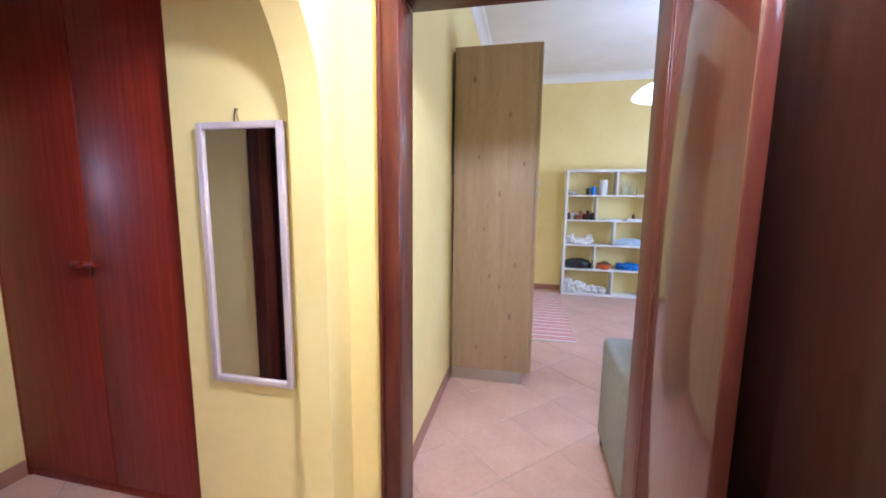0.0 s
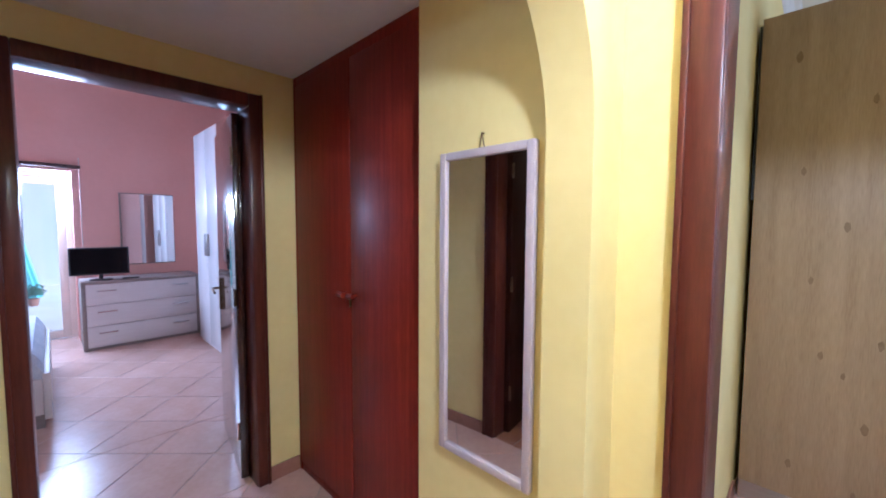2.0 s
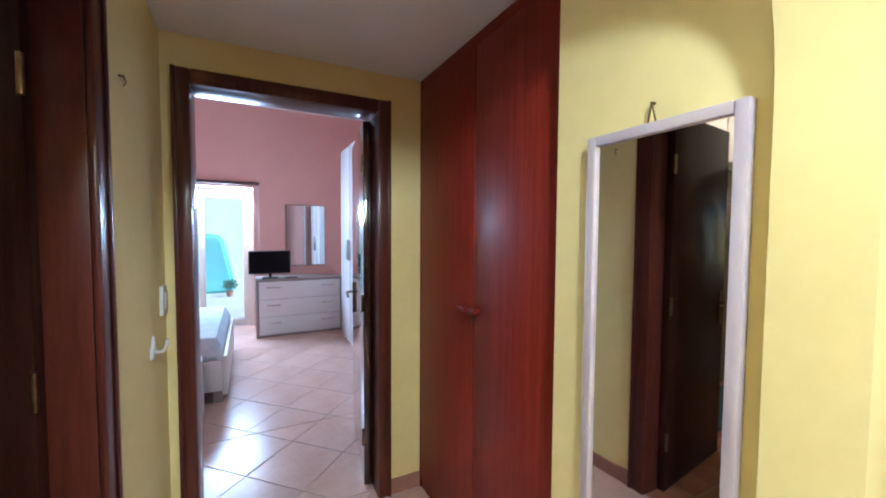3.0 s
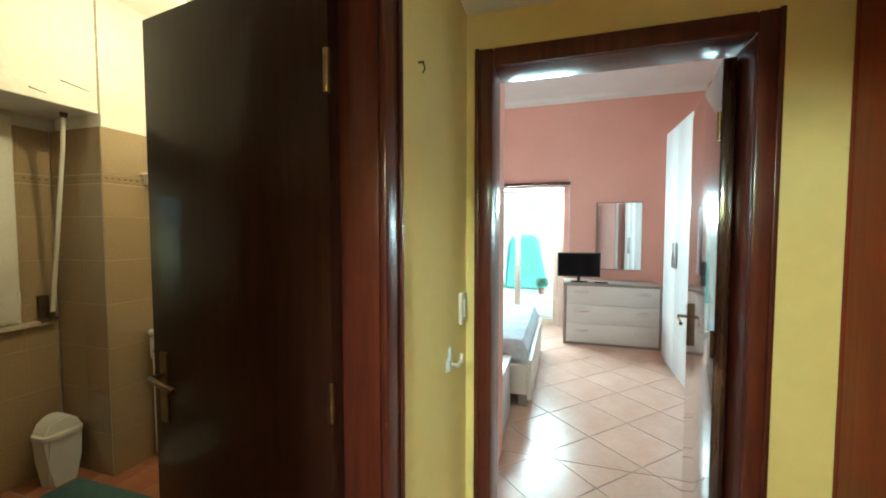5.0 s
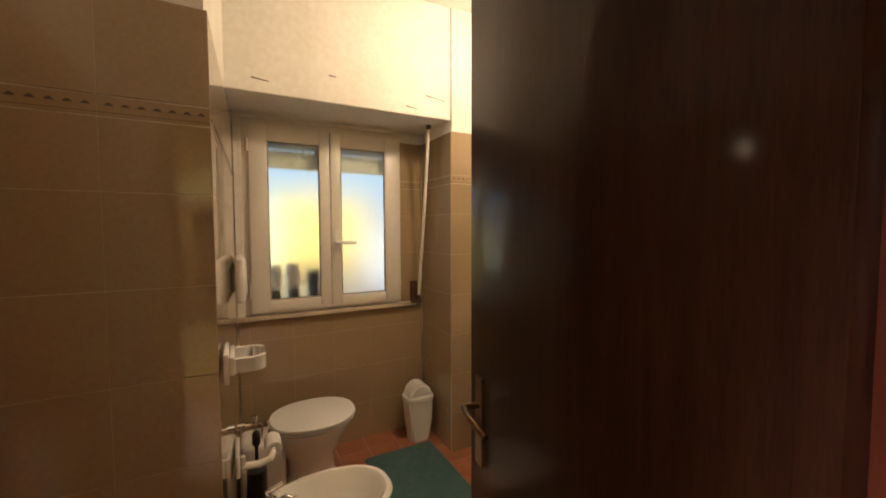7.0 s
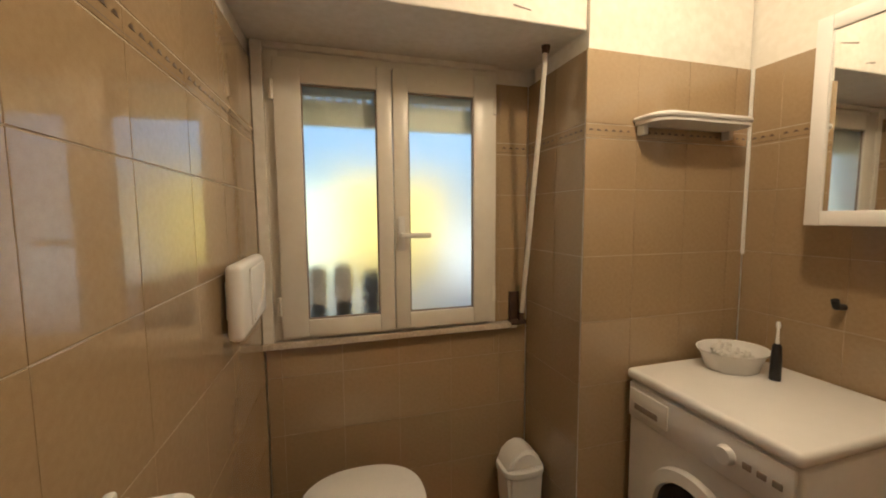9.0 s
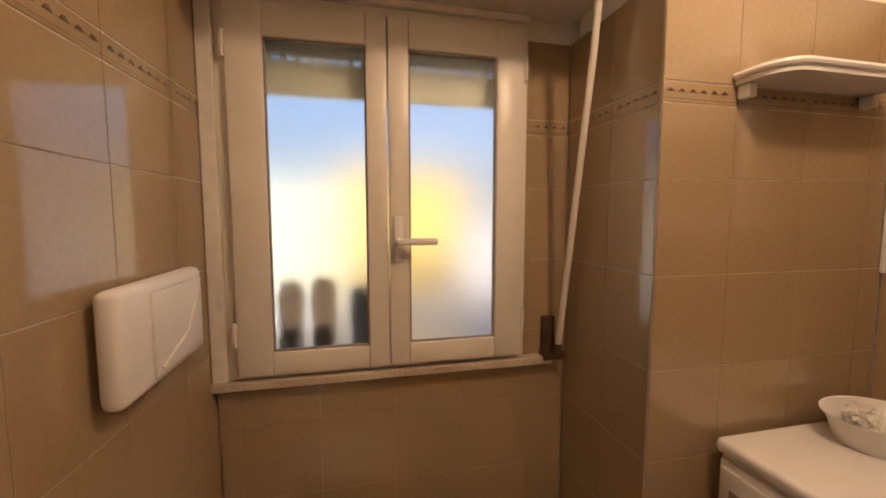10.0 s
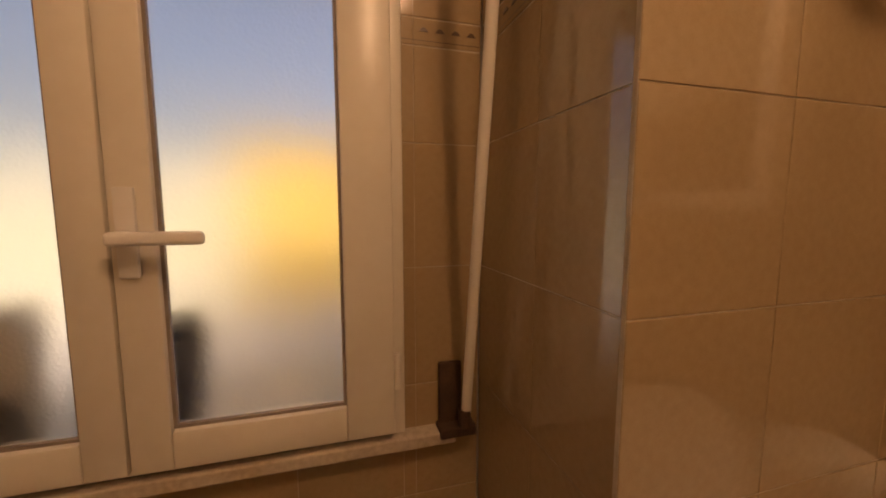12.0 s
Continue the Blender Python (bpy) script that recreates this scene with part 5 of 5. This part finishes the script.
mc = thing("mirror_cabinet", (-3.14, -1.78, 1.42), "white bathroom cabinet with a mirror front", "mirror cabinet")
part("body", boxm(0, -3.189, -2.075, 1.425, -3.06, -1.45, 2.12, bev=0.004), M_LACQ, mc)
for a in ((-2.075, 1.425, -2.03, 2.12), (-1.495, 1.425, -1.45, 2.12), (-2.03, 1.425, -1.495, 1.475), (-2.03, 2.07, -1.495, 2.12)):
    part("door_frame", boxm(0, -3.0595, a[0], a[1], -3.04, a[2], a[3], bev=0.004), M_LACQ, mc)
part("mirror_glass", boxm(0, -3.056, -2.03, 1.475, -3.050, -1.495, 2.07), M_MIRROR, mc)
b = bmesh.new()
tube(b, [(-3.19, -2.02, 1.13), (-3.15, -2.02, 1.135), (-3.14, -2.02, 1.16)], 0.012)
single("towel_hook", b, M_BLACK, (-3.19, -2.02, 1.12), "small dark wall hook above the washer", "hook")
bl = thing("bathroom_ceiling_lamp", (-2.35, -1.66, BATH_TOP), "bathroom ceiling lamp fitting with a bare bulb", "lamp")
b = bmesh.new()
lathe(b, [(0.0, -0.001), (0.06, -0.001), (0.055, -0.02), (0.02, -0.03), (0.004, -0.032), (0.004, -0.20), (0.02, -0.205), (0.02, -0.26), (0.0, -0.26)], (-2.35, -1.66, BATH_TOP))
part("rose", b, M_WHITE, bl)

# ---- outside ----
g = structure("ground", boxm(0, -600, -600, -0.30, 600, 600, -0.20), M_GROUND, "sunlit pale paving running to the horizon", "ground")
bm = bmesh.new()
box(bm, -2.44, -4.9, -0.2, -1.52, -4.6, 1.80, 0.01)
box(bm, -2.49, -4.95, 1.8005, -1.47, -4.55, 1.85, 0.008)
structure("garden_pier", bm, M_HOUSE, "ochre rendered garden pier outside the bathroom window", "pier")
structure("garden_wall", boxm(0, -1.518, -5.1, -0.2, 3.0, -4.85, 1.72), M_CREAM, "cream rendered garden wall", "wall")
structure("yard_wall", boxm(0, -6.0, -4.4, -0.2, 3.0, -4.25, 0.86), M_WHITE, "low white yard wall", "wall")
structure("terrace", boxm(0, -14, -6, -0.2, -6.985, 5, -0.03), M_GROUND, "sunlit pale terrace outside the french window", "terrace")
# Added white backdrop that stands in for the glare beyond the terrace.
structure("terrace_backdrop", boxm(0, -13.6, -6, -0.03, -13.4, 5, 2.6), M_WHITE, "tall white backdrop added behind the terrace for its bright glare", "wall")
b = bmesh.new()
prism(b, [(-1.25, -0.03), (-0.15, -0.03), (-0.42, 1.28), (-0.6, 1.38), (-1.0, 1.36), (-1.15, 1.2)], "x", -11.6, -10.8)
bmesh.ops.bevel(b, geom=b.edges[:], offset=0.06, segments=3, affect="EDGES")
single("garden_swing_cover", b, M_TARP, (-11.2, -0.7, -0.03), "bright teal tarpaulin cover on the terrace", "tarpaulin")
sh = thing("potted_shrub", (-10.2, -0.15, -0.03), "small green shrub in a pot on the terrace", "shrub")
b = bmesh.new()
lathe(b, [(0.10, 0), (0.14, 0.22), (0.12, 0.22), (0.09, 0.02), (0, 0.02)], (-10.2, -0.35, -0.029))
part("pot", b, M_BASE, sh)
b = bmesh.new()
rl_ = random.Random(3)
for k in range(260):
    u = Vector((rl_.gauss(0, 1), rl_.gauss(0, 1), rl_.gauss(0, 1))).normalized() * rl_.uniform(0.3, 1) * 0.28
    c = Vector((-10.2, -0.35, 0.42)) + Vector((u.x, u.y, u.z * 0.8))
    m_ = Matrix.Translation(c) @ Euler((rl_.uniform(0, 6), rl_.uniform(0, 6), rl_.uniform(0, 6))).to_matrix().to_4x4()
    b.faces.new([b.verts.new(m_ @ Vector(p)) for p in ((-0.05, 0, 0), (0, 0.02, 0.01), (0.05, 0, 0), (0, -0.02, 0.01))])
part("foliage", b, M_GREEN, sh)
sh.scale = (0.6, 0.6, 0.6)

# ---- floors and wall tiles, piece by piece ----
def piece(name, me, material, parent):
    if not me.materials:
        me.materials.append(material)
    ob = new(name, me)
    ob.parent = parent
    return ob


def tile_mesh(poly, h, bev):
    """A slab on an outline in its own plane, with a sloped rim."""
    n = len(poly)
    cx, cy = sum(p[0] for p in poly) / n, sum(p[1] for p in poly) / n
    size = max(0.02, max(math.dist(p, (cx, cy)) for p in poly))
    k = 1 - bev * 1.6 / size
    vs = [(p[0], p[1], 0) for p in poly] + [(p[0], p[1], h - bev * 0.5) for p in poly] + [(cx + (p[0] - cx) * k, cy + (p[1] - cy) * k, h) for p in poly]
    fs = [tuple(range(2 * n, 3 * n))]
    for i in range(n):
        j = (i + 1) % n
        fs += [(i, j, n + j, n + i), (n + i, n + j, 2 * n + j, 2 * n + i)]
    me = bpy.data.meshes.new("tile")
    me.from_pydata(vs, [], fs)
    return me


def tiled_floor(name, b, size, node, diagonal, material, label, near=None):
    """Floor slab in grout with tiles of the given size; tiles in the stretch near are pieces, the rest is joined."""
    x0, y0, x1, y1 = b
    fl = structure(name, boxm(0, x0, y0, -0.05, x1, y1, -0.0008), M_GROUT, label, "floor")
    g = size / 2 - 0.0025
    r = math.pi / 4 if diagonal else 0
    c, s = math.cos(r), math.sin(r)
    whole = tile_mesh([(c * u - s * v, s * u + c * v) for u, v in ((-g, -g), (g, -g), (g, g), (-g, g))], 0.006, 0.0025)
    nmax = int(12 / size)
    verts, faces, count = [], [], 0
    for i in range(-nmax, nmax):
        for j in range(-nmax, nmax):
            px, py = node[0] + size * (c * (i + .5) - s * (j + .5)), node[1] + size * (s * (i + .5) + c * (j + .5))
            if not (x0 - size < px < x1 + size and y0 - size < py < y1 + size):
                continue
            full = [(px + c * u - s * v, py + s * u + c * v) for u, v in ((-g, -g), (g, -g), (g, g), (-g, g))]
            po = clip(full, x0 + 0.002, y0 + 0.002, x1 - 0.002, y1 - 0.002)
            if not po:
                continue
            uncut = len(po) == 4 and all(math.dist(a, q) < 1e-6 for a, q in zip(po, full))
            isnear = near is None or (near[0] < px < near[2] and near[1] < py < near[3])
            if isnear and count < 300:
                count += 1
                if uncut:
                    piece("tile", whole, material, fl).location = (px, py, -0.004)
                else:
                    piece("tile", tile_mesh(po, 0.006, 0.0025), material, fl).location = (0, 0, -0.004)
            else:
                me = tile_mesh(po, 0.006, 0.0025)
                k = len(verts)
                verts += [(v.co.x, v.co.y, v.co.z - 0.004) for v in me.vertices]
                faces += [tuple(k + q for q in f.vertices) for f in me.polygons]
                bpy.data.meshes.remove(me)
    if verts:
        me = bpy.data.meshes.new("far_tiles")
        me.from_pydata(verts, [], faces)
        tagged(piece("far_tiles", me, material, fl), kind="stuff")


tiled_floor("floor_living", (-0.44, 1.06, 4.26, 5.93), 0.41, (0.134, 2.08), True, M_TERRA, "terracotta tiles laid diagonally with grey grout", (-0.5, 1.0, 3.0, 6.0))
tiled_floor("floor_hall", (-0.618, -1.46, 0.82, 1.06), 0.41, (0.134, 0.68), True, M_TERRA, "terracotta hall tiles laid diagonally")
tiled_floor("floor_corridor", (-2.36, -0.27, -0.618, 1.56), 0.41, (-1.4, 0.35), True, M_TERRA, "terracotta corridor tiles laid diagonally")
tiled_floor("floor_bedroom_entry", (-3.33, -0.203, -2.36, 2.0), 0.41, (-3.396, 0.082), True, M_PINKTILE, "pale pink terracotta tiles by the bedroom door")
tiled_floor("floor_bedroom", (-6.98, -3.2, -3.33, 2.0), 0.41, (-3.396, 0.082), True, M_PINKTILE, "pale pink terracotta tiles laid diagonally", (-6.98, -0.9, -2.3, 1.5))
tiled_floor("floor_bathroom", (-3.26, -3.05, -0.552, -0.27), 0.20, (-2.3, -2.3), False, M_BATHFLOOR, "small red clay bathroom tiles")

TW, TH = 0.252, 0.262
ZROWS = [(1.304 - 0.262 * k, 1.304 - 0.262 * (k - 1)) for k in range(5, 0, -1)]
ZROWS = [(max(0.0, a), b) for a, b in ZROWS if b > 0.02] + [(1.304, 1.565), (1.565, 1.757)]
TOPROW = (1.813, 2.084)


def tiled_wall(name, origin, along, out, length, first, holes=(), top=TOPROW[1], label="glossy beige tiles with a dark patterned border"):
    """Tiles standing on a wall: origin at the floor, along the wall, out of it; first is the first tile's width."""
    o, a, n = Vector(origin), Vector(along), Vector(out)
    mtx = Matrix((a, Vector((0, 0, 1)), n)).transposed().to_4x4()
    mtx.translation = o
    bed = bmesh.new()
    cuts = sorted({0.0, length, *[v for h in holes for v in h[:2]]})
    for u, v in zip(cuts, cuts[1:]):
        hs = sorted([h for h in holes if h[0] <= u and v <= h[1]], key=lambda h: h[2])
        z = 0.0
        for lo, hi in [(h[2], h[3]) for h in hs] + [(top, None)]:
            if lo > z + 1e-4:
                box(bed, u, z, 0.0012, v, lo, 0.0082)
            z = hi
    bmesh.ops.transform(bed, verts=bed.verts, matrix=mtx)
    w = structure(name, bed, M_WGROUT, label, "tiled wall")
    us = [0.0, first]
    while us[-1] < length - 0.01:
        us.append(min(length, us[-1] + TW))
    cache = {}
    motif = tile_mesh([(-0.0105, -0.003), (0.0105, -0.003), (0.003, 0.005), (-0.003, 0.005)], 0.0012, 0.0003)
    verts, faces = [], []
    for z0, z1 in ZROWS + [(1.759, 1.811), TOPROW]:
        border = z1 - z0 < 0.06
        z1 = min(z1, top)
        if z1 - z0 < 0.01:
            continue
        for u0, u1 in zip(us, us[1:]):
            spans = [(u0, u1, z0, z1)]
            for h in holes:
                nxt = []
                for s in spans:
                    if h[1] <= s[0] or h[0] >= s[1] or h[3] <= s[2] or h[2] >= s[3]:
                        nxt.append(s)
                        continue
                    if s[0] < h[0]:
                        nxt.append((s[0], h[0], s[2], s[3]))
                    if s[1] > h[1]:
                        nxt.append((h[1], s[1], s[2], s[3]))
                    lo, hi = max(s[0], h[0]), min(s[1], h[1])
                    if s[2] < h[2]:
                        nxt.append((lo, hi, s[2], h[2]))
                    if s[3] > h[3]:
                        nxt.append((lo, hi, h[3], s[3]))
                spans = nxt
            for s in spans:
                if s[1] - s[0] < 0.012 or s[3] - s[2] < 0.012:
                    continue
                wdt, hgt = round(s[1] - s[0] - 0.0012, 4) / 2, round(s[3] - s[2] - 0.0020, 4) / 2
                key = (wdt, hgt)
                if key not in cache:
                    cache[key] = tile_mesh([(-wdt, -hgt), (wdt, -hgt), (wdt, hgt), (-wdt, hgt)], 0.0014, 0.0009)
                t_ = piece("tile", cache[key], M_TILE, w)
                t_.matrix_basis = mtx @ pose((s[0] + s[1]) / 2, (s[2] + s[3]) / 2, 0.0083)
                if border:
                    u = s[0] + 0.022
                    while u < s[1] - 0.015:
                        k = len(verts)
                        for v in motif.vertices:
                            verts.append(mtx @ Vector((u + v.co.x, (s[2] + s[3]) / 2 + 0.004 + v.co.y, 0.0098 + v.co.z)))
                        faces += [tuple(k + q for q in f.vertices) for f in motif.polygons]
                        u += 0.034
                    for zz0 in (s[2] + 0.009,):
                        k = len(verts)
                        verts += [mtx @ Vector((p, q, 0.0100)) for p, q in ((s[0], zz0), (s[1], zz0), (s[1], zz0 + 0.0014), (s[0], zz0 + 0.0014))]
                        faces.append((k, k + 1, k + 2, k + 3))
    bpy.data.meshes.remove(motif)
    if verts:
        me = bpy.data.meshes.new("border_motifs")
        me.from_pydata(verts, [], faces)
        tagged(piece("border_motifs", me, M_MOTIF, w), "small dark brown border motifs", kind="stuff")


tiled_wall("wall_tiles_toilet", (-1.137, -2.85, 0), (0.03247, 0.99947, 0), (-0.99947, 0.03247, 0), 1.302, 0.20)
tiled_wall("wall_tiles_window", (-1.15, -2.85, 0), (-1, 0, 0), (0, 1, 0), 1.214, 0.06, [(0.0, 1.04, 0.93, 2.2)])
tiled_wall("wall_tiles_pier_side", (-2.376, -2.398, 0), (0, -1, 0), (1, 0, 0), 0.44, 0.20)
tiled_wall("wall_tiles_pier", (-2.364, -2.398, 0), (-1, 0, 0), (0, 1, 0), 0.826, 0.235)
tiled_wall("wall_tiles_washer", (-3.202, -2.386, 0), (0, 1, 0), (1, 0, 0), 2.03, 0.12)
tiled_wall("wall_tiles_stub", (-1.1045, -1.557, 0), (1, 0, 0), (0, 1, 0), 0.4865, 0.25)
tiled_wall("wall_tiles_recess", (-0.618, -1.545, 0), (0, 1, 0), (-1, 0, 0), 1.2, 0.2)
# Unseen north wall: tiles added to lessen bounce on the stub and door leaf.
tiled_wall("wall_tiles_north", (-3.19, -0.34, 0), (1, 0, 0), (0, -1, 0), 1.50, 0.2)
for x, y, z0, z1 in ((-3.189, -2.385, 1.29, 2.084),):
    structure("trim", boxm(0, x, y, z0, x + 0.011, y + 0.010, z1), M_WHITE, "white silicone corner bead", "trim")
